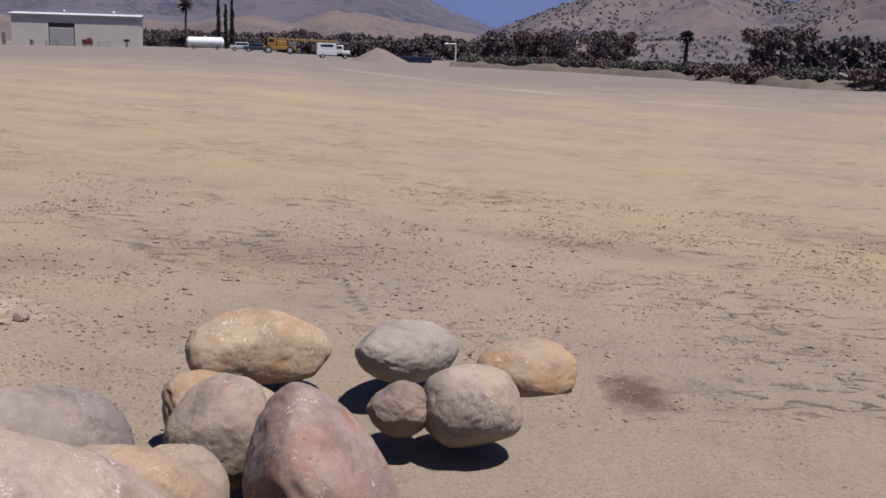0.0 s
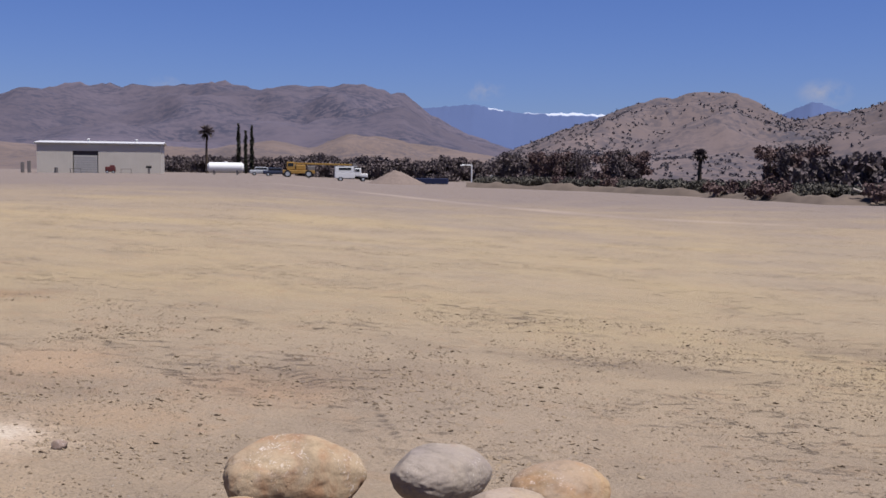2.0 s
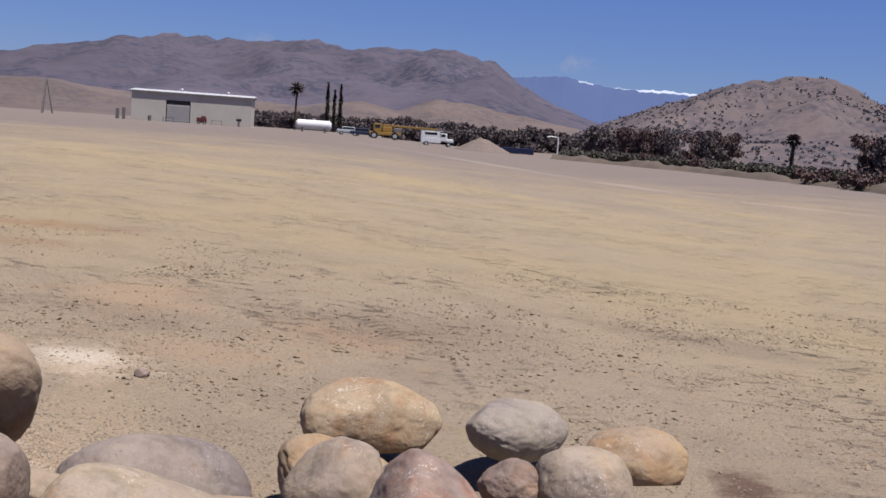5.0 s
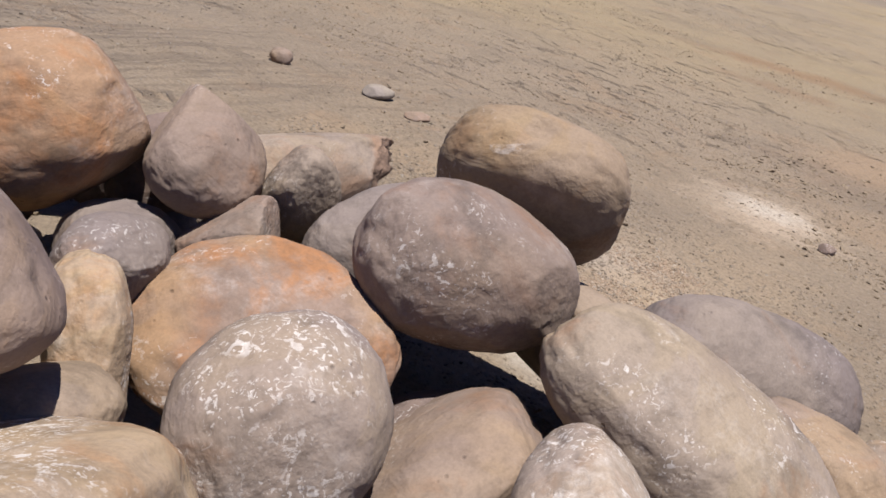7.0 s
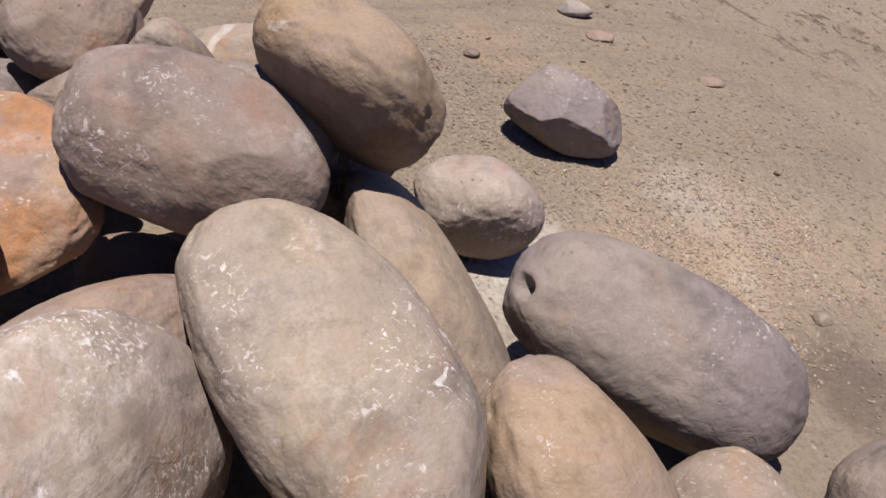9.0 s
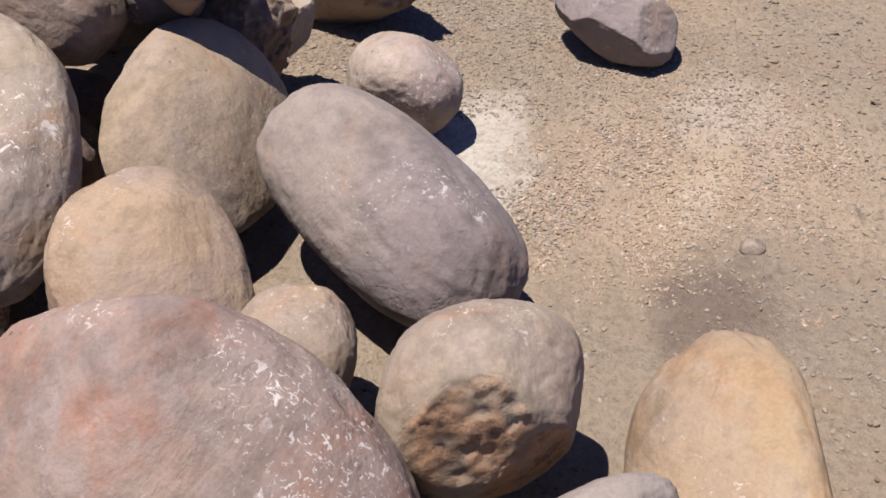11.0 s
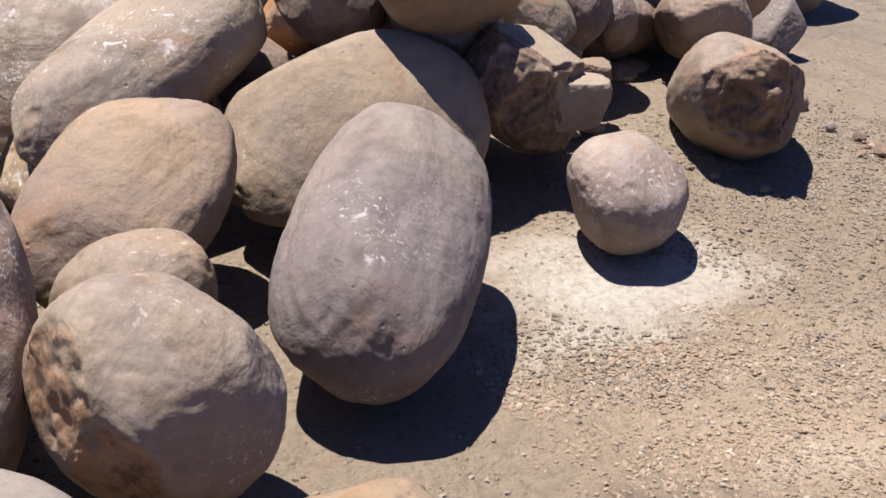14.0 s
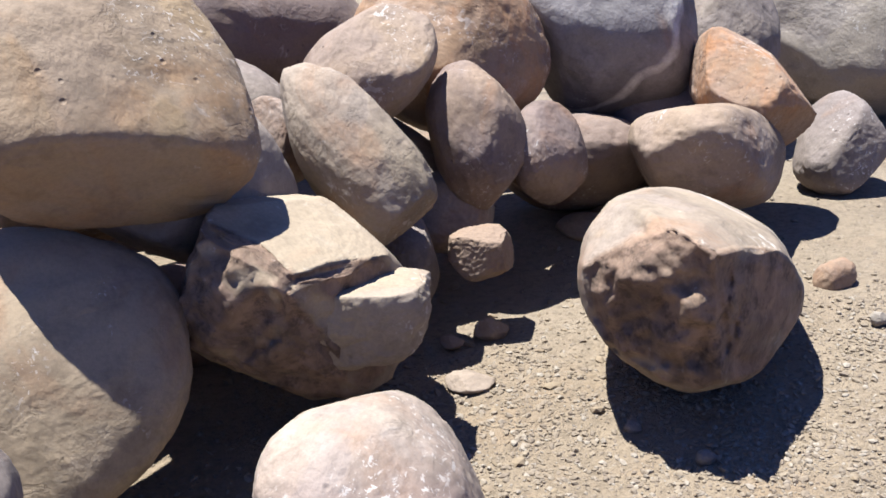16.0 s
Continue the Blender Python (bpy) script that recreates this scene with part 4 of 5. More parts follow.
B = bmesh.new
WALLS = plain("beige_sheet_metal", (0.62, 0.57, 0.50), 0.6, vary=0.1, scale=0.4)
ROOFING = plain("pale_roof_sheet", (0.66, 0.66, 0.66), 0.45, vary=0.08, scale=0.5)
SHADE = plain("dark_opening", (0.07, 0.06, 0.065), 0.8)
DOORS = plain("grey_roller_door", (0.52, 0.50, 0.47), 0.6, vary=0.1)
WHITE = plain("white_paint", (0.85, 0.85, 0.84), 0.45, vary=0.08)
YELLOW = plain("yellow_paint", (0.42, 0.245, 0.06), 0.5)
DARK = plain("dark_rubber", (0.03, 0.03, 0.032), 0.8)
STEEL = plain("weathered_steel", (0.22, 0.2, 0.19), 0.6)
GLASS = plain("dark_glass", (0.03, 0.035, 0.04), 0.15)
BLUE = plain("blue_tarpaulin", (0.02, 0.03, 0.085), 0.7)
RED = plain("dark_red_paint", (0.13, 0.03, 0.03), 0.6)
SILVER = plain("silver_paint", (0.5, 0.52, 0.55), 0.4)
BARK = plain("bark", (0.10, 0.075, 0.055), 0.95, vary=0.4)
DEAD = plain("bleached_wood", (0.42, 0.38, 0.34), 0.9, vary=0.3)
# oak leaves paled towards purple: distance haze put into their colour
LEAF = foliage("hazed_oak_leaves", (0.108, 0.082, 0.092), (0.145, 0.116, 0.108))
BRUSH = foliage("olive_scrub_leaves", (0.085, 0.078, 0.066), (0.12, 0.108, 0.085))
# scrub and reddish leaves lightened for distance haze as well
SCRUB = foliage("hazed_scrub_leaves", (0.125, 0.112, 0.130), (0.165, 0.148, 0.160))
REDLEAF = foliage("hazed_reddish_scrub_leaves", (0.105, 0.064, 0.066), (0.16, 0.104, 0.092))
NEEDLE = foliage("cypress_foliage", (0.014, 0.017, 0.010), (0.04, 0.04, 0.022))


def far_point(azimuth, distance, lift=0.0):
    """A place on the yard seen from the walk's start; azimuth clockwise from +y."""
    a = radians(azimuth)
    x, y = 0.51 + distance * math.sin(a), 0.36 + distance * math.cos(a)
    return x, y, ground_z(x, y) + lift


def warehouse():
    (x0, y0, z0), (x1, y1, z1) = far_point(-16.5, 200), far_point(-10.6, 198)
    width, height, deep = math.hypot(x1 - x0, y1 - y0), 5.1, 13.0
    root = thing("warehouse", pose(x0, y0, min(z0, z1) - 0.1, 0, 0, math.degrees(math.atan2(y1 - y0, x1 - x0))), "long beige metal warehouse with a low pale roof and roller door", "building")
    door0, door1, door_h = 0.285 * width, 0.49 * width, 3.9
    bm = B()
    for a, b, lo, hi in ((0, door0, 0, height), (door1, width, 0, height), (door0, door1, door_h, height)):
        box(bm, (b - a, 0.25, hi - lo), ((a + b) / 2, 0.125, (lo + hi) / 2))
    part("wall", bm, WALLS, root, "beige ribbed front wall")
    for k in range(46):
        s = (k + 0.5) / 46 * width
        if not door0 - 0.2 < s < door1 + 0.2:
            part("wall_rib", box(B(), (0.07, 0.02, height - 0.3), (s, -0.012, height / 2)), WALLS, root)
    # this end takes the dark steel colour to stand for its shade
    part("wall", box(B(), (0.25, deep, height), (0.125, deep / 2 + 0.25, height / 2)), STEEL, root, "end wall coloured dark for its shade")
    part("wall", box(B(), (0.25, deep, height), (width - 0.125, deep / 2 + 0.25, height / 2)), WALLS, root)
    part("wall", box(B(), (width, 0.25, height), (width / 2, deep + 0.375, height / 2)), WALLS, root)
    door = part("roller_door", box(B(), (door1 - door0 - 0.3, 0.12, door_h - 0.75), ((door0 + door1) / 2, 0.2, (door_h - 0.75) / 2)), DOORS, root, "grey roller door left a little raised")
    # dark box in the opening above the door, painted as its shade
    part("door_header", box(B(), (door1 - door0, 0.3, 0.75), ((door0 + door1) / 2, 0.35, door_h - 0.375)), SHADE, root)
    for k in range(7):
        part("door_slat", box(B(), (door1 - door0 - 0.3, 0.04, 0.05), ((door0 + door1) / 2, 0.12, 0.4 + 0.4 * k)), DOORS, door)
    bm = B()
    for side in (-1, 1):
        y = deep / 4 + 0.2 if side < 0 else 3 * deep / 4 + 0.2
        box(bm, (width + 0.9, deep / 2 + 0.75, 0.16), (width / 2, y, height + 0.33), (-side * 3.4, 0, 0))
    part("roof", bm, ROOFING, root, "low-pitched pale sheet roof")
    part("gutter", box(B(), (width + 0.8, 0.2, 0.22), (width / 2, -0.2, height + 0.02)), STEEL, root)
    for s in (0.38, 0.78):
        bm = B()
        rod(bm, (s * width, deep / 2, height + 0.4), (s * width, deep / 2, height + 0.95), 0.2)
        rod(bm, (s * width, deep / 2, height + 0.92), (s * width, deep / 2, height + 1.08), 0.3, 0.1)
        part("roof_vent", bm, ROOFING, root)


def storage_tank():
    x, y, z = far_point(-7.4, 188)
    root = thing("storage_tank", pose(x, y, z, 0, 0, 4), "white horizontal steel storage tank on dark saddles", "tank")
    bm = B()
    rod(bm, (-2.7, 0, 1.2), (2.7, 0, 1.2), 0.85, sides=24)
    for s in (-1, 1):
        rod(bm, (s * 2.7, 0, 1.2), (s * 3.0, 0, 1.2), 0.85 if s > 0 else 0.85, 0.5, 24)
    part("shell", bm, WHITE, root, smooth=False)
    for s in (-1.9, 1.9):
        part("saddle", box(B(), (0.3, 1.4, 0.8), (s, 0, 0.35), bevel=0.05), STEEL, root)
    part("hatch", rod(B(), (0, 0, 2.0), (0, 0, 2.25), 0.25), WHITE, root)
    part("valve", rod(B(), (-3.2, 0, 0.6), (-3.2, 0, 1.0), 0.18), STEEL, root)


def wheel(parent, x, y, r=0.38, w=0.26):
    tyre = part("wheel", rod(B(), (x, y - w / 2, r), (x, y + w / 2, r), r, sides=20), DARK, parent)
    part("rim", rod(B(), (x, y - w / 2 - 0.02, r), (x, y + w / 2 + 0.02, r), r * 0.55, sides=14), SILVER, tyre)


def utility_truck():
    x, y, z = far_point(-1.05, 178)
    root = thing("utility_truck", pose(x, y, z, 0, 0, 6), "white utility truck parked on the yard", "truck")
    part("body", box(B(), (3.2, 1.9, 0.9), (-0.9, 0, 0.95), bevel=0.08), WHITE, root)
    part("cargo_box", box(B(), (3.0, 1.85, 0.95), (-1.0, 0, 1.86), bevel=0.08), WHITE, root)
    part("rack", box(B(), (3.6, 1.7, 0.1), (-0.7, 0, 2.42), bevel=0.03), SILVER, root)
    cab = part("cab", box(B(), (1.1, 1.85, 1.35), (1.15, 0, 1.45), bevel=0.18), WHITE, root)
    part("side_window", box(B(), (2.0, 1.88, 0.42), (-0.9, 0, 2.0), bevel=0.03), GLASS, root)
    part("window", box(B(), (0.7, 1.9, 0.45), (1.1, 0, 1.78), bevel=0.05), GLASS, cab)
    part("hood", box(B(), (1.15, 1.75, 0.62), (2.2, 0, 0.98), bevel=0.15), WHITE, root)
    part("bumper", box(B(), (0.15, 1.8, 0.2), (2.83, 0, 0.6), bevel=0.03), STEEL, root)
    for s in (-1.6, 2.0):
        for side in (-0.82, 0.82):
            wheel(root, s, side)


def mobile_crane():
    x, y, z = far_point(-3.7, 181)
    root = thing("mobile_crane", pose(x, y, z, 0, 0, 4), "yellow mobile crane with its boom laid out flat", "crane")
    part("chassis", box(B(), (5.2, 2.2, 0.55), (0, 0, 0.95), bevel=0.08), YELLOW, root)
    cab = part("cab", box(B(), (1.3, 1.3, 1.3), (-1.3, -0.3, 1.9), bevel=0.1), YELLOW, root)
    part("window", box(B(), (0.9, 1.34, 0.55), (-1.3, -0.3, 2.1), bevel=0.05), GLASS, cab)
    part("turret", box(B(), (1.6, 1.6, 0.9), (0.3, 0, 1.65), bevel=0.15), YELLOW, root)
    part("boom", box(B(), (9.6, 0.35, 0.3), (4.2, 0, 2.25), (0, 1.0, 0), bevel=0.05), YELLOW, root, "long yellow telescopic boom")
    part("boom_tip", box(B(), (0.5, 0.55, 0.9), (9.0, 0, 2.0), bevel=0.08), STEEL, root)
    part("engine_cover", box(B(), (1.2, 1.8, 0.8), (2.0, 0, 1.55), bevel=0.12), STEEL, root)
    for s in (-1.8, 1.6):
        for side in (-0.95, 0.95):
            wheel(root, s, side, 0.62, 0.45)


def parked_car(azimuth, distance, paint, label):
    x, y, z = far_point(azimuth, distance)
    root = thing("parked_car", pose(x, y, z, 0, 0, 8), label, "car", "parked cars")
    part("body", box(B(), (4.3, 1.75, 0.6), (0, 0, 0.62), bevel=0.16), paint, root)
    cabin = part("cabin", box(B(), (2.2, 1.55, 0.55), (-0.2, 0, 1.15), bevel=0.2), paint, root)
    part("window", box(B(), (1.9, 1.6, 0.32), (-0.2, 0, 1.18), bevel=0.1), GLASS, cabin)
    for s in (-1.35, 1.35):
        for side in (-0.78, 0.78):
            wheel(root, s, side, 0.31, 0.2)


def lamp_post():
    x, y, z = far_point(5.27, 168)
    root = thing("lamp_post", pose(x, y, z), "pale steel post with a short arm to one side", "lamp post")
    part("post", rod(B(), (0, 0, -0.1), (0, 0, 3.1), 0.11), WHITE, root)
    part("arm", rod(B(), (0.1, 0, 3.05), (-1.5, 0, 3.1), 0.08), WHITE, root)
    part("head", box(B(), (0.55, 0.25, 0.18), (-1.5, 0, 3.02), bevel=0.04), WHITE, root)


def heap(name, azimuth, distance, width, height, material, label, category):
    """A cone of tipped material with a soft, uneven slope."""
    x, y, z = far_point(azimuth, distance)
    verts, faces, n, m = [], [], 40, 18
    for i in range(m + 1):
        for k in range(n):
            t, a = i / m, 2 * math.pi * k / n
            r = t * width / 2 * (1 + 0.12 * noise.noise((math.cos(a) * 1.5, math.sin(a) * 1.5, distance)))
            h = height * max(0.0, 1 - t ** 1.15) ** 1.1 + 0.12 * height * noise.noise((t * 5 * math.cos(a), t * 5 * math.sin(a), 2.0)) * (1 - t)
            verts.append((r * math.cos(a), r * 0.8 * math.sin(a), h - 0.12 * (i == m)))
    for i in range(m):
        for k in range(n):
            faces.append((i * n + k, (i + 1) * n + k, (i + 1) * n + (k + 1) % n, i * n + (k + 1) % n))
    me = bpy.data.meshes.new(name)
    me.from_pydata(verts, [], faces)
    me.polygons.foreach_set("use_smooth", [True] * len(me.polygons))
    me.materials.append(material)
    ob = new(name, me)
    ob.matrix_world = pose(x, y, z)
    return tagged(ob, label, category)


def leaf_cloud(bm, centre, radius, count, size, rnd, flat=0.75):
    """Many small leaves round a limb's end."""
    for _ in range(count):
        d = Vector((rnd.gauss(0, 1), rnd.gauss(0, 1), rnd.gauss(0, 1))).normalized() * radius * rnd.uniform(0.3, 1.0)
        d.z *= flat
        m = Matrix.Translation(Vector(centre) + d) @ Euler((rnd.uniform(0, 6), rnd.uniform(0, 6), rnd.uniform(0, 6))).to_matrix().to_4x4()
        s = size * rnd.uniform(0.6, 1.5)
        vs = [bm.verts.new(m @ Vector(c)) for c in ((-s, -0.6 * s, 0), (s, -0.5 * s, 0.15 * s), (0.8 * s, 0.6 * s, 0), (-0.9 * s, 0.5 * s, 0.2 * s))]
        bm.faces.new(vs)


def tree_shape(name, label, height, width, seed, leaves, limbs=9, trunk=0.35, open_crown=0.0, category="tree"):
    rnd = random.Random(seed)
    root = thing(name, pose(0, 0, -200), label, category)
    wood, crown = B(), B()
    fork = height * trunk
    rod(wood, (0, 0, -0.3), (0.1, 0, fork), 0.045 * height * 0.6, 0.03 * height * 0.6, 8)
    for k in range(limbs):
        a, up = 2 * math.pi * k / limbs + rnd.uniform(-0.4, 0.4), rnd.uniform(0.15, 1.0)
        r = width / 2 * rnd.uniform(0.35, 0.85) * (1.15 - 0.55 * up)
        end = (r * math.cos(a), r * math.sin(a), fork + (height * 0.9 - fork) * up)
        rod(wood, (0.1, 0, fork * rnd.uniform(0.6, 1.0)), end, 0.018 * height, 0.006 * height, 6)
        for _ in range(3):
            c = (end[0] + rnd.gauss(0, 0.12 * width), end[1] + rnd.gauss(0, 0.12 * width), end[2] + rnd.gauss(0, 0.06 * height))
            leaf_cloud(crown, c, 0.17 * width * rnd.uniform(0.7, 1.2), int(120 * (1 - open_crown)), 0.025 * width, rnd)
    part("trunk", wood, BARK, root)
    part("crown", crown, leaves, root)
    return root


def shrub_shape(name, label, height, width, seed, leaves):
    rnd = random.Random(seed)
    root = thing(name, pose(0, 0, -200), label, "shrub")
    wood, crown = B(), B()
    for k in range(6):
        a = k + rnd.uniform(-0.3, 0.3)
        end = (width * 0.3 * math.cos(a), width * 0.3 * math.sin(a), height * rnd.uniform(0.4, 0.8))
        rod(wood, (0, 0, -0.2), end, 0.05, 0.02, 5)
        for _ in range(2):
            leaf_cloud(crown, (end[0] + rnd.gauss(0, 0.1 * width), end[1] + rnd.gauss(0, 0.1 * width), end[2] * rnd.uniform(0.5, 1.0)), 0.22 * width, 70, 0.040 * width, rnd)
    part("stem", wood, BARK, root)
    part("crown", crown, leaves, root)
    return root


def cypress(azimuth, distance, height, width):
    rnd = random.Random(int(azimuth * 100))
    x, y, z = far_point(azimuth, distance)
    root = thing("cypress", pose(x, y, z), "tall narrow dark cypress", "tree", "row of cypresses")
    part("trunk", rod(B(), (0, 0, -0.2), (0, 0, height * 0.9), 0.14, 0.04, 7), BARK, root)
    crown = B()
    for k in range(34):
        t = k / 33
        r = width / 2 * (0.55 + 0.6 * math.sin(math.pi * min(1, 0.15 + 0.8 * t))) * (1.0 if t < 0.85 else 0.6)
        leaf_cloud(crown, (rnd.gauss(0, 0.05), rnd.gauss(0, 0.05), height * (0.04 + 0.95 * t)), r * 0.8, 34, 0.16, rnd, 1.4)
    part("crown", crown, NEEDLE, root)


def palm(azimuth, distance, height, label, spread=1.0):
    rnd = random.Random(int(azimuth * 10) + 77)
    x, y, z = far_point(azimuth, distance)
    root = thing("palm", pose(x, y, z), label, "palm tree", "palms")
    bm = B()
    for k in range(8):
        rod(bm, (0.03 * math.sin(k), 0, height * 0.85 * k / 8 - 0.1 * (k == 0)), (0.03 * math.sin(k + 1), 0, height * 0.85 * (k + 1) / 8), 0.3 - 0.015 * k, 0.285 - 0.015 * k, 9)
    part("trunk", bm, BARK, root)
    skirt, fronds = B(), B()
    for bmx, count, low, length in ((fronds, 46, -0.2, 1.5 * spread), (skirt, 30, -1.3, 1.3 * spread)):
        for k in range(count):
            a, e = rnd.uniform(0, 6.28), rnd.uniform(low, low + 1.4)
            way = Vector((math.cos(a) * math.cos(e), math.sin(a) * math.cos(e), math.sin(e)))
            side = way.cross((0, 0, 1)).normalized() * 0.22
            o = Vector((0, 0, height * 0.86))
            mid, tip = o + way * length * 0.6, o + way * length * 1.05 - Vector((0, 0, 0.3))
            bmx.faces.new([bmx.verts.new(p) for p in (o, mid - side, tip, mid + side)])
    part("dead_fronds", skirt, BARK, root, "hanging skirt of dry fronds")
    part("fronds", fronds, LEAF, root)


def bank():
    """Low earth bank that ends the yard on the tree side."""
    verts, faces, n = [], [], 150
    prof = ((-2.5, -0.3), (-1.2, 0.25), (0.0, 0.9), (1.5, 1.1), (4.0, 0.7), (9.0, -0.4))
    for i in range(n + 1):
        az = 5.0 + 34.0 * i / n
        d = 150 - 62 * min(1.0, (az - 5.0) / 18.0) + 3 * noise.noise((az * 0.3, 0, 0))
        h = 0.8 + 0.7 * noise.noise((az * 0.55, 4.0, 0)) + 0.4 * noise.noise((az * 1.9, 2.0, 0))
        for s, up in prof:
            x, y, z = far_point(az, d + s)
            verts.append((x, y, z + 0.7 * up * max(0.3, h)))
    m = len(prof)
    for i in range(n):
        for k in range(m - 1):
            faces.append((i * m + k, (i + 1) * m + k, (i + 1) * m + k + 1, i * m + k + 1))
    me = bpy.data.meshes.new("earth_bank")
    me.from_pydata(verts, [], faces)
    me.polygons.foreach_set("use_smooth", [True] * len(me.polygons))
    me.materials.append(plain("bank_earth", (0.15, 0.115, 0.09), 0.95, vary=0.35, scale=0.5))
    tagged(new("earth_bank", me), "low bank of brown earth with dry weeds", "bank", kind="structure")


def bank_distance(az):
    return 150 - 62 * min(1.0, max(0.0, (az - 5.0) / 18.0))


def hill(name, label, points, near, far, base, scrub, seed, relief=0.12, steps=46):
    """A range of hills. points: azimuth and elevation of its skyline; near, far: distance of its foot and its crest."""
    az0, az1, n = points[0][0], points[-1][0], 240
    a, e = [p[0] for p in points], [p[1] for p in points]
    verts, faces = [], []
    for i in range(n + 1):
        az = az0 + (az1 - az0) * i / n
        top = math.tan(radians(float(np.interp(az, a, e)))) * far + 1.5
        top *= 1 + 0.035 * noise.noise((az * 1.3, seed, 0)) + 0.02 * noise.noise((az * 4.0, seed, 1))
        for k in range(steps + 1):
            t = k / steps
            d = near + (far - near) * t * 1.35
            s = min(1.0, t * 1.35)
            h = top * (0.25 * s + 0.75 * s * s * (3 - 2 * s)) if d <= far else top * (1 - 1.6 * (t * 1.35 - 1))
            x, y, _ = far_point(az, d)
            f = 6.0 / far
            fold = 1.2 - 3.0 * abs(noise.noise((x * f * 1.6, y * f * 1.6, seed))) + 0.8 * noise.noise((x * f * 2.2, y * f * 2.2, seed)) + 0.5 * noise.noise((x * f * 5, y * f * 5, seed)) + 0.25 * noise.noise((x * f * 11, y * f * 11, seed))
            h += top * relief * fold * math.sin(math.pi * min(1.0, s)) - 1.0 * (k == 0) * 4
            verts.append((x, y, h - 0.6))
    m = steps + 1
    for i in range(n):
        for k in range(steps):
            faces.append((i * m + k, (i + 1) * m + k, (i + 1) * m + k + 1, i * m + k + 1))
    nd = Nodes(name + "_slopes")
    v = nd.coords(vary=False)
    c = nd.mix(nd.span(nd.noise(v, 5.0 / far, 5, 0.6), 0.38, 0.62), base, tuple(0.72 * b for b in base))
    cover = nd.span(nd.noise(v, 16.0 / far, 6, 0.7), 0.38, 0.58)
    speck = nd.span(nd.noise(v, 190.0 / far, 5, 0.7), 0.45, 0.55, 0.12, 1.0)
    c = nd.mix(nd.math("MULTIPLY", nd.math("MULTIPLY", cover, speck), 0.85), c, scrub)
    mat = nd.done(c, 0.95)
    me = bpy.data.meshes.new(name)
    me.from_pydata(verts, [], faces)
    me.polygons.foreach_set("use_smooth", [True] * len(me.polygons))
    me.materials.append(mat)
    tagged(new(name, me), label, "hills", kind="structure")
    return verts, m


def scatter_scrub(name, label, grid, count, size, material, seed, low=0.0, thick=()):
    """Bushes over a hillside, as one mesh of ragged clumps. grid: its vertices and how many make a column; thick: azimuths between which they stand closer."""
    verts, column = grid
    rnd = random.Random(seed)
    bm = B()
    for _ in range(count):
        k = rnd.randrange(len(verts) - column - 1)
        if k % column == column - 1:
            continue
        p = Vector(verts[k])
        p += rnd.random() * (Vector(verts[k + 1]) - p)
        p += rnd.random() * (Vector(verts[k + column]) - Vector(verts[k]))
        az = math.degrees(math.atan2(p.x, p.y))
        closer = 0.3 if any(a < az < b for a, b in thick) else 0.0
        if noise.noise(p * 0.012) + rnd.uniform(-0.35, 0.35) + closer < low:
            continue
        s = size * rnd.uniform(0.5, 1.5)
        leaf_cloud(bm, (p.x, p.y, p.z + 0.35 * s), s, 18, 0.36 * s, rnd, 0.8)
    me = bpy.data.meshes.new(name)
    bm.to_mesh(me)
    bm.free()
    me.materials.append(material)
    tagged(new(name, me), label, "scrub", kind="stuff")


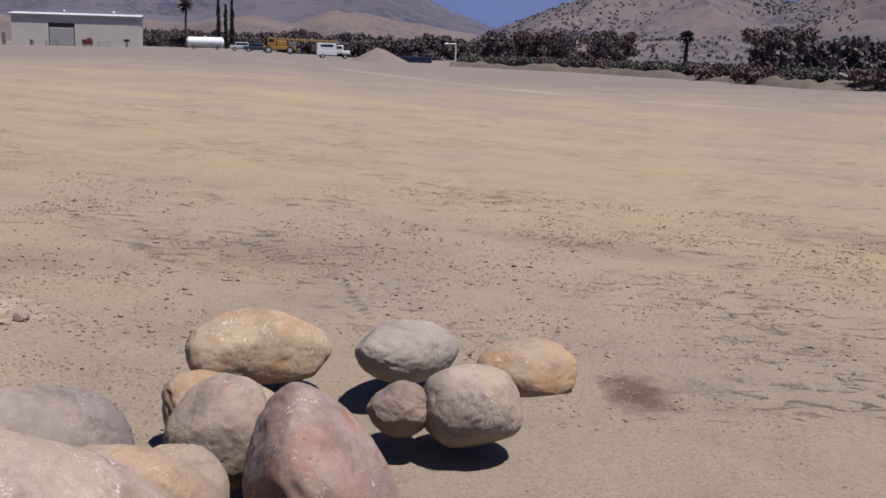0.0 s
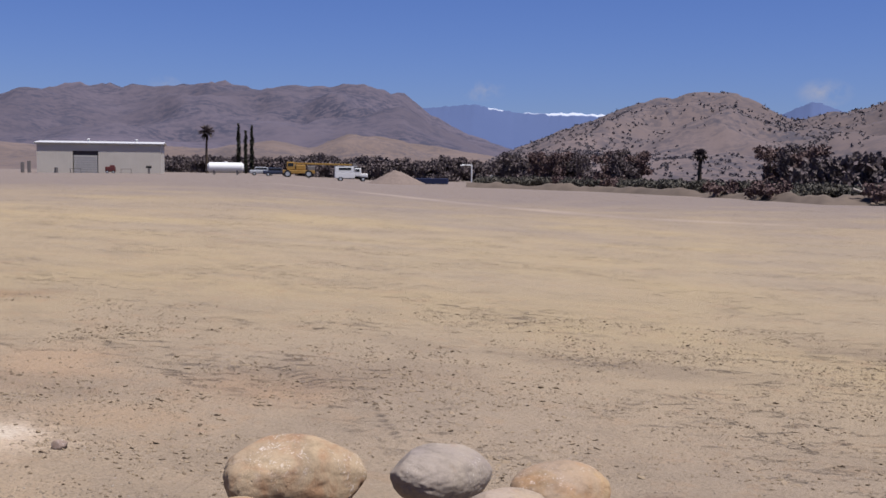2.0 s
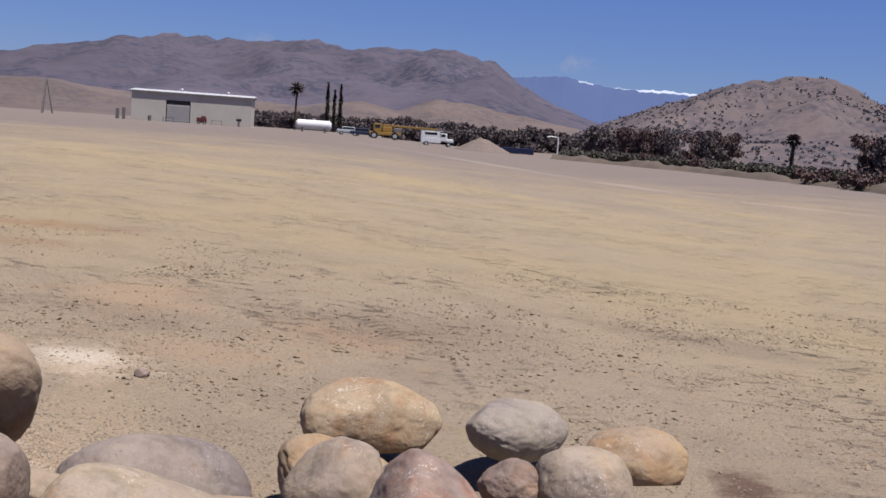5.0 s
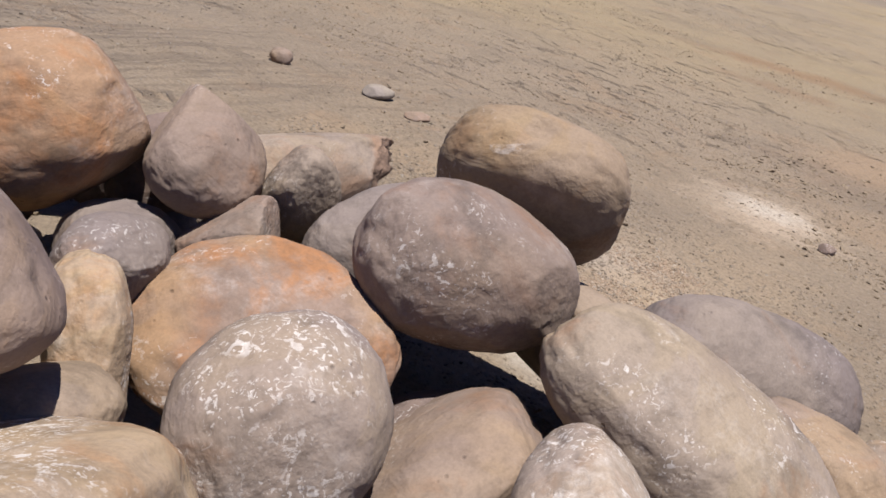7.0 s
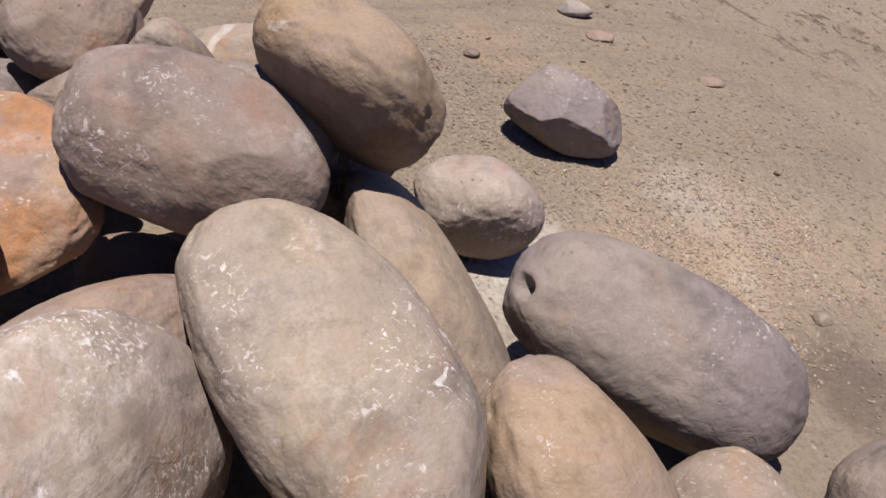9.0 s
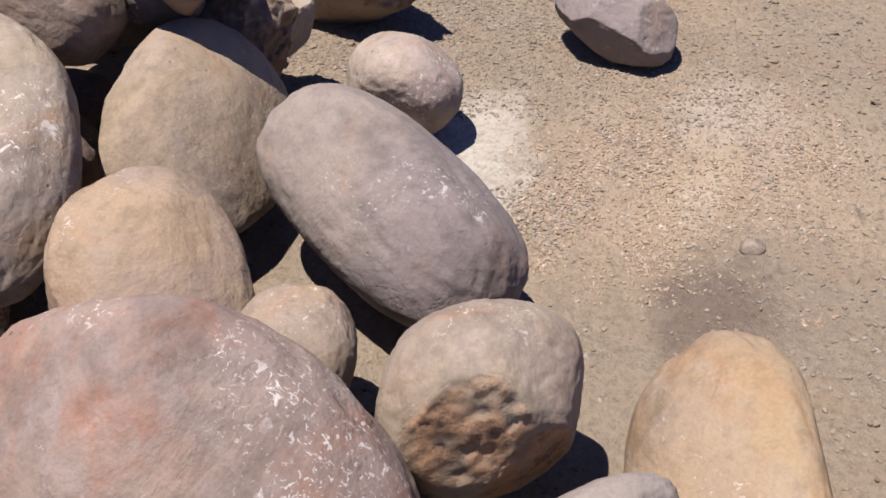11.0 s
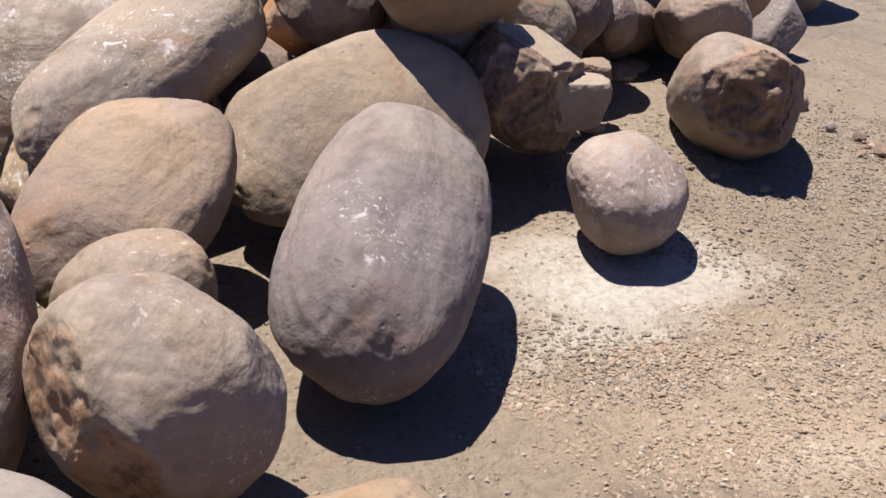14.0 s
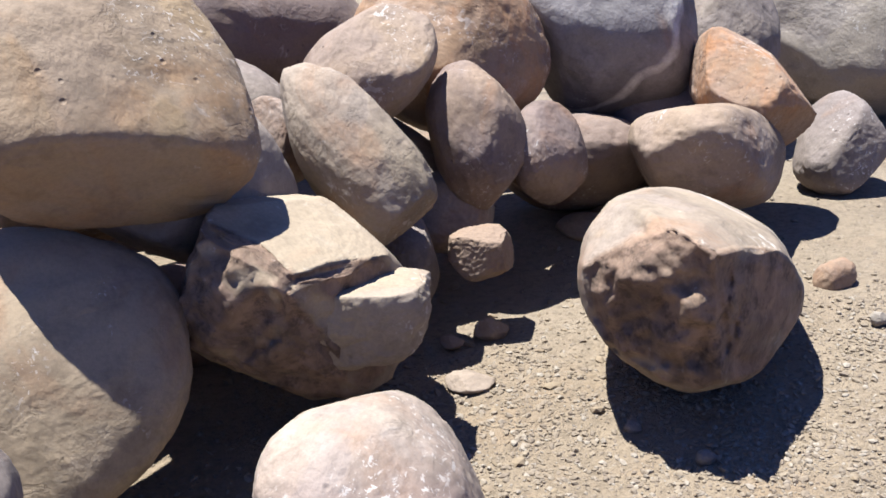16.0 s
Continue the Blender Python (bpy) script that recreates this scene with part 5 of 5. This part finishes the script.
def snow_range():
    """The highest range, a plain far backdrop: slopes coloured blue for distance haze, with snow along the crest."""
    pts = ((2.5, 3.2), (5.3, 3.45), (6.2, 3.28), (7.4, 3.05), (8.8, 3.0), (10.6, 3.04), (11.6, 2.95), (12.9, 3.02), (15.0, 2.85), (18.0, 2.6), (20.4, 2.75), (21.4, 3.2), (22.2, 3.55), (22.7, 3.5), (23.6, 3.1), (25.0, 2.8), (28.0, 2.7))
    verts, faces, n, far = [], [], 260, 4300
    for i in range(n + 1):
        az = 2.5 + 25.5 * i / n
        el = float(np.interp(az, [p[0] for p in pts], [p[1] for p in pts]))
        jag = 5.0 * noise.noise((az * 3, 0, 0)) + 3.0 * noise.noise((az * 9, 0, 0))
        for k in range(9):
            x, y, _ = far_point(az, far - 500 + 500 * k / 8)
            verts.append((x, y, math.tan(radians(el)) * far * (k / 8) + jag * (k == 8)))
    for i in range(n):
        for k in range(8):
            faces.append((i * 9 + k, (i + 1) * 9 + k, (i + 1) * 9 + k + 1, i * 9 + k + 1))
    snowy = ((5.9, 0.0), (6.1, 1.05), (6.8, 1.1), (7.1, 0.3), (7.7, 0.4), (8.0, 1.05), (8.5, 0.95), (9.0, 0.8), (9.3, 1.25), (10.6, 1.4), (11.3, 1.15), (12.0, 1.35), (13.0, 1.3), (13.4, 0.0))
    crest = [float(np.interp(2.5 + 25.5 * (i // 9) / n, [p[0] for p in snowy], [p[1] for p in snowy])) if i % 9 == 8 else 0.0 for i in range(len(verts))]
    nd = Nodes("snow_range_slopes")
    v = nd.coords(vary=False)
    at = nd.add("Attribute")
    at.attribute_name = "snow"
    snow = nd.span(nd.math("ADD", at.outputs["Fac"], nd.math("MULTIPLY", nd.noise(v, 0.012, 5, 0.65), 0.8)), 1.2, 1.4)
    # the blue of the slopes is distance haze mixed into their colour
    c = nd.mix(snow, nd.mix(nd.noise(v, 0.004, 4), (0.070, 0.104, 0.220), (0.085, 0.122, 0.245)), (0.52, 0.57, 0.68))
    me = bpy.data.meshes.new("snow_mountains")
    me.from_pydata(verts, [], faces)
    me.polygons.foreach_set("use_smooth", [True] * len(me.polygons))
    me.attributes.new("snow", "FLOAT", "POINT").data.foreach_set("value", crest)
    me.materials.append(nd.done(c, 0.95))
    tagged(new("snow_mountains", me), "distant mountains tinted blue for haze, with a line of snow", "mountains", kind="structure")


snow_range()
# hill colours run to purple and blue: distance haze put into the base colour
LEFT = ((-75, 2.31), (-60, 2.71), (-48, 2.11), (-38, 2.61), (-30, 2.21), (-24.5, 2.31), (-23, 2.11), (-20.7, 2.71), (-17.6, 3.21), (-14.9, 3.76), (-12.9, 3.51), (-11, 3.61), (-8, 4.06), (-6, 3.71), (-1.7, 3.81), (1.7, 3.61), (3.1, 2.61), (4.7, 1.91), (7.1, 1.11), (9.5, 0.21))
hill("far_hills", "dry brown hills with dark scrub along the valley, haze in their colour", LEFT, 700, 1900, (0.122, 0.103, 0.132), (0.034, 0.038, 0.066), 3.0, 0.16)
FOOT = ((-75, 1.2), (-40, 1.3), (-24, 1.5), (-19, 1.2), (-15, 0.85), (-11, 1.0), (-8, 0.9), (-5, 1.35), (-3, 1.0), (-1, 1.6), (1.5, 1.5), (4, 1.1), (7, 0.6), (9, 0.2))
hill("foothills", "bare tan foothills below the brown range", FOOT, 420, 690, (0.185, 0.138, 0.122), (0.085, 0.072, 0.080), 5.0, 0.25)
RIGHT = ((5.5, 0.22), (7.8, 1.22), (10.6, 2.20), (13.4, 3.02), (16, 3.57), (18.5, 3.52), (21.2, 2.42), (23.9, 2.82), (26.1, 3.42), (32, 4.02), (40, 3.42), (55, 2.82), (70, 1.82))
slope = hill("near_hill", "dry tan hillside dotted with dark oaks, haze in its colour", RIGHT, 260, 620, (0.168, 0.128, 0.124), (0.050, 0.048, 0.064), 8.0, 0.17)
scatter_scrub("hillside_oaks", "dark oak scrub dotted over the hillside", slope, 26000, 0.52, SCRUB, 4, 0.02, ((0, 13.5), (20, 25)))
bank()
warehouse()
storage_tank()
mobile_crane()
utility_truck()
parked_car(-5.55, 186, SILVER, "silver saloon car parked by the tank")
parked_car(-4.85, 184, plain("navy_paint", (0.04, 0.05, 0.09), 0.4), "dark saloon car parked by the crane")
lamp_post()
heap("spoil_mound", 1.3, 165, 9.0, 2.1, plain("heaped_gravel", (0.225, 0.175, 0.15), 0.95, vary=0.25), "cone of tipped pinkish gravel", "spoil mound")
for az, h, w in ((-6.75, 10.2, 0.95), (-6.4, 8.8, 0.8), (-6.08, 10.0, 0.9)):
    cypress(az, 232, h, w)
palm(-8.35, 235, 10.0, "tall palm with a shaggy crown", 1.3)
palm(16.93, 132, 5.2, "leaning palm on the scrubby bank", 0.68)


def yard_clutter():
    """Small things along the warehouse front."""
    for az, label in ((-15.6, "dark oil drum by the warehouse wall"), (-13.05, "dark red machine by the warehouse wall")):
        x, y, z = far_point(az, 196)
        if "drum" in label:
            root = thing("oil_drum", pose(x, y, z), label, "drum")
            bm = B()
            rod(bm, (0, 0, 0), (0, 0, 0.9), 0.3, sides=16)
            for h in (0.02, 0.3, 0.6, 0.88):
                rod(bm, (0, 0, h - 0.02), (0, 0, h + 0.02), 0.32, sides=16)
            part("drum_body", bm, STEEL, root)
        else:
            root = thing("compressor", pose(x, y, z, 0, 0, 10), label, "machine")
            part("casing", box(B(), (1.7, 1.1, 0.9), (0, 0, 0.7), bevel=0.15), RED, root)
            part("hood", box(B(), (0.8, 0.9, 0.35), (0.3, 0, 1.25), bevel=0.12), RED, root)
            for s in (-0.5, 0.5):
                wheel(root, s, -0.5, 0.26, 0.15)
    for az in (-14.7, -12.3):
        x, y, z = far_point(az, 196)
        root = thing("work_table", pose(x, y, z, 0, 0, 10), "low steel work table by the warehouse", "table", "work tables")
        part("tabletop", box(B(), (1.9, 0.8, 0.07), (0, 0, 0.75), bevel=0.02), STEEL, root)
        for sx in (-0.85, 0.85):
            for sy in (-0.33, 0.33):
                part("leg", rod(B(), (sx, sy, -0.05), (sx, sy, 0.74), 0.035, sides=6), STEEL, root)
    x, y, z = far_point(-11.2, 195)
    root = thing("bench_grinder", pose(x, y, z), "dark pedestal machine by the warehouse wall", "machine")
    part("pedestal", box(B(), (0.35, 0.35, 1.0), (0, 0, 0.5), bevel=0.03), STEEL, root)
    part("head", rod(B(), (-0.45, 0, 1.15), (0.45, 0, 1.15), 0.22), DARK, root)
    for az, h in ((-16.85, 2.0), (-17.15, 1.8)):
        x, y, z = far_point(az, 199)
        root = thing("gas_cylinder_rack", pose(x, y, z), "dark upright steel rack beside the warehouse", "rack", "racks")
        part("frame", box(B(), (0.5, 0.5, h), (0, 0, h / 2), bevel=0.04), STEEL, root)
    x, y, z = far_point(3.2, 174)
    root = thing("covered_container", pose(x, y, z, 0, 0, -6), "dark blue covered container by the trees", "container")
    part("body", box(B(), (5.2, 2.2, 0.9), (0, 0, 0.5), bevel=0.06), BLUE, root)
    for k in range(8):
        part("rib", box(B(), (0.08, 2.28, 0.82), (-2.3 + k * 0.65, 0, 0.49)), BLUE, root)
    x, y, z = far_point(6.3, 166)
    root = thing("road_sign", pose(x, y, z), "small pale round sign at the trees", "sign")
    part("pole", rod(B(), (0, 0, -0.1), (0, 0, 1.2), 0.04, sides=6), STEEL, root)
    part("plate", rod(B(), (0, -0.04, 1.3), (0, 0.0, 1.3), 0.3, sides=16), WHITE, root)


def drill_rig(azimuth, distance, height, label):
    x, y, z = far_point(azimuth, distance)
    root = thing("tripod_mast", pose(x, y, z), label, "mast", "masts")
    for a in (0.3, 2.4, 4.5):
        part("leg", rod(B(), (1.2 * math.cos(a), 1.2 * math.sin(a), -0.1), (0.05 * math.cos(a), 0.05 * math.sin(a), height), 0.17, 0.11, 7), STEEL, root)
    part("crosspiece", rod(B(), (-0.9, 0, height * 0.3), (0.9, 0, height * 0.3), 0.05, sides=6), STEEL, root)


yard_clutter()
drill_rig(-24.0, 205, 5.0, "dark steel tripod on the dusty far yard")
drill_rig(-20.5, 215, 6.2, "thin steel mast with stays on the far yard")


def dead_log():
    x, y, z = far_point(25.1, 88)
    root = thing("fallen_branch", pose(x, y, z + 0.3, 0, 0, -25), "bleached fallen branch on the bank", "branch")
    bm = B()
    rod(bm, (-1.3, 0, 0.9), (0.9, 0, 0.1), 0.09, 0.13, 8)
    rod(bm, (-0.3, 0, 0.5), (-0.9, 0.2, 1.5), 0.06, 0.02, 6)
    rod(bm, (0.2, 0, 0.3), (-0.2, -0.3, 1.1), 0.05, 0.02, 6)
    part("wood", bm, DEAD, root)


dead_log()


def plant_belt():
    """Trees and scrub along the far edge: a few shapes, copied and turned."""
    rnd = random.Random(21)
    oaks = [tree_shape("oak", "broad dark-leaved oak at the yard's edge", 7.5, 8.5, 31 + k, LEAF, 11, 0.22) for k in range(3)]
    tall = [tree_shape("tree", "tall open dark tree above the scrub", 8.5, 5.0, 51 + k, (REDLEAF, LEAF)[k], 9, 0.35, 0.2) for k in range(2)]
    bushes = [shrub_shape("shrub", "olive scrub bush on the bank", 1.5, 3.0, 71 + k, (BRUSH, BRUSH, REDLEAF)[k]) for k in range(3)]

    def plant(shape, az, d, lift=0.0):
        x, y, z = far_point(az, d, lift)
        ob = copy_thing(shape, pose(x, y, z, 0, 0, rnd.uniform(0, 360)))
        tagged(ob, group={"oak": "oaks", "tree": "trees"}.get(shape.name.split(".")[0], "shrubs"))

    for k in range(30):                      # dark belt behind the vehicles
        az = -10.2 + 19.0 * k / 29 + rnd.uniform(-0.25, 0.25)
        plant(oaks[k % 3], az, rnd.uniform(262, 300) if az < -3 else rnd.uniform(215, 245), -3.6 if az < -3 else -2.4 - 1.2 * rnd.random())
    for k in range(6):
        plant(oaks[k % 3], 7.4 + 0.55 * k + rnd.uniform(-0.2, 0.2), rnd.uniform(168, 190), -2.6)
    for az, d, s in ((8.9, 165, 0), (9.6, 160, 0), (10.4, 162, 1), (12.2, 150, 0), (13.0, 146, 1), (13.7, 150, 0), (20.6, 118, 0), (21.4, 116, 1), (22.0, 114, 0), (23.6, 112, 1), (24.4, 110, 0), (25.2, 108, 0), (26.0, 108, 1), (27.5, 110, 0), (29.0, 108, 1), (31.0, 105, 0)):
        plant(tall[s] if az < 23 else oaks[s], az, d, -3.2 if az < 23 else -3.6)
    for k in range(88):
        az = 6.0 + 27.0 * k / 87 + rnd.uniform(-0.3, 0.3)
        plant(bushes[k % 3 if rnd.random() < 0.35 else 0], az, bank_distance(az) + rnd.uniform(4, 26), 0.2)
    for az in (20.1, 20.5, 17.9, 25.9):
        plant(bushes[2], az, bank_distance(az) - 0.5, 0.2)
    for shape in (*oaks, *tall, *bushes):    # the patterns themselves join the far wood
        x, y, z = far_point(rnd.uniform(27, 33), rnd.uniform(120, 150), -0.5)
        shape.matrix_world = pose(x, y, z)


plant_belt()
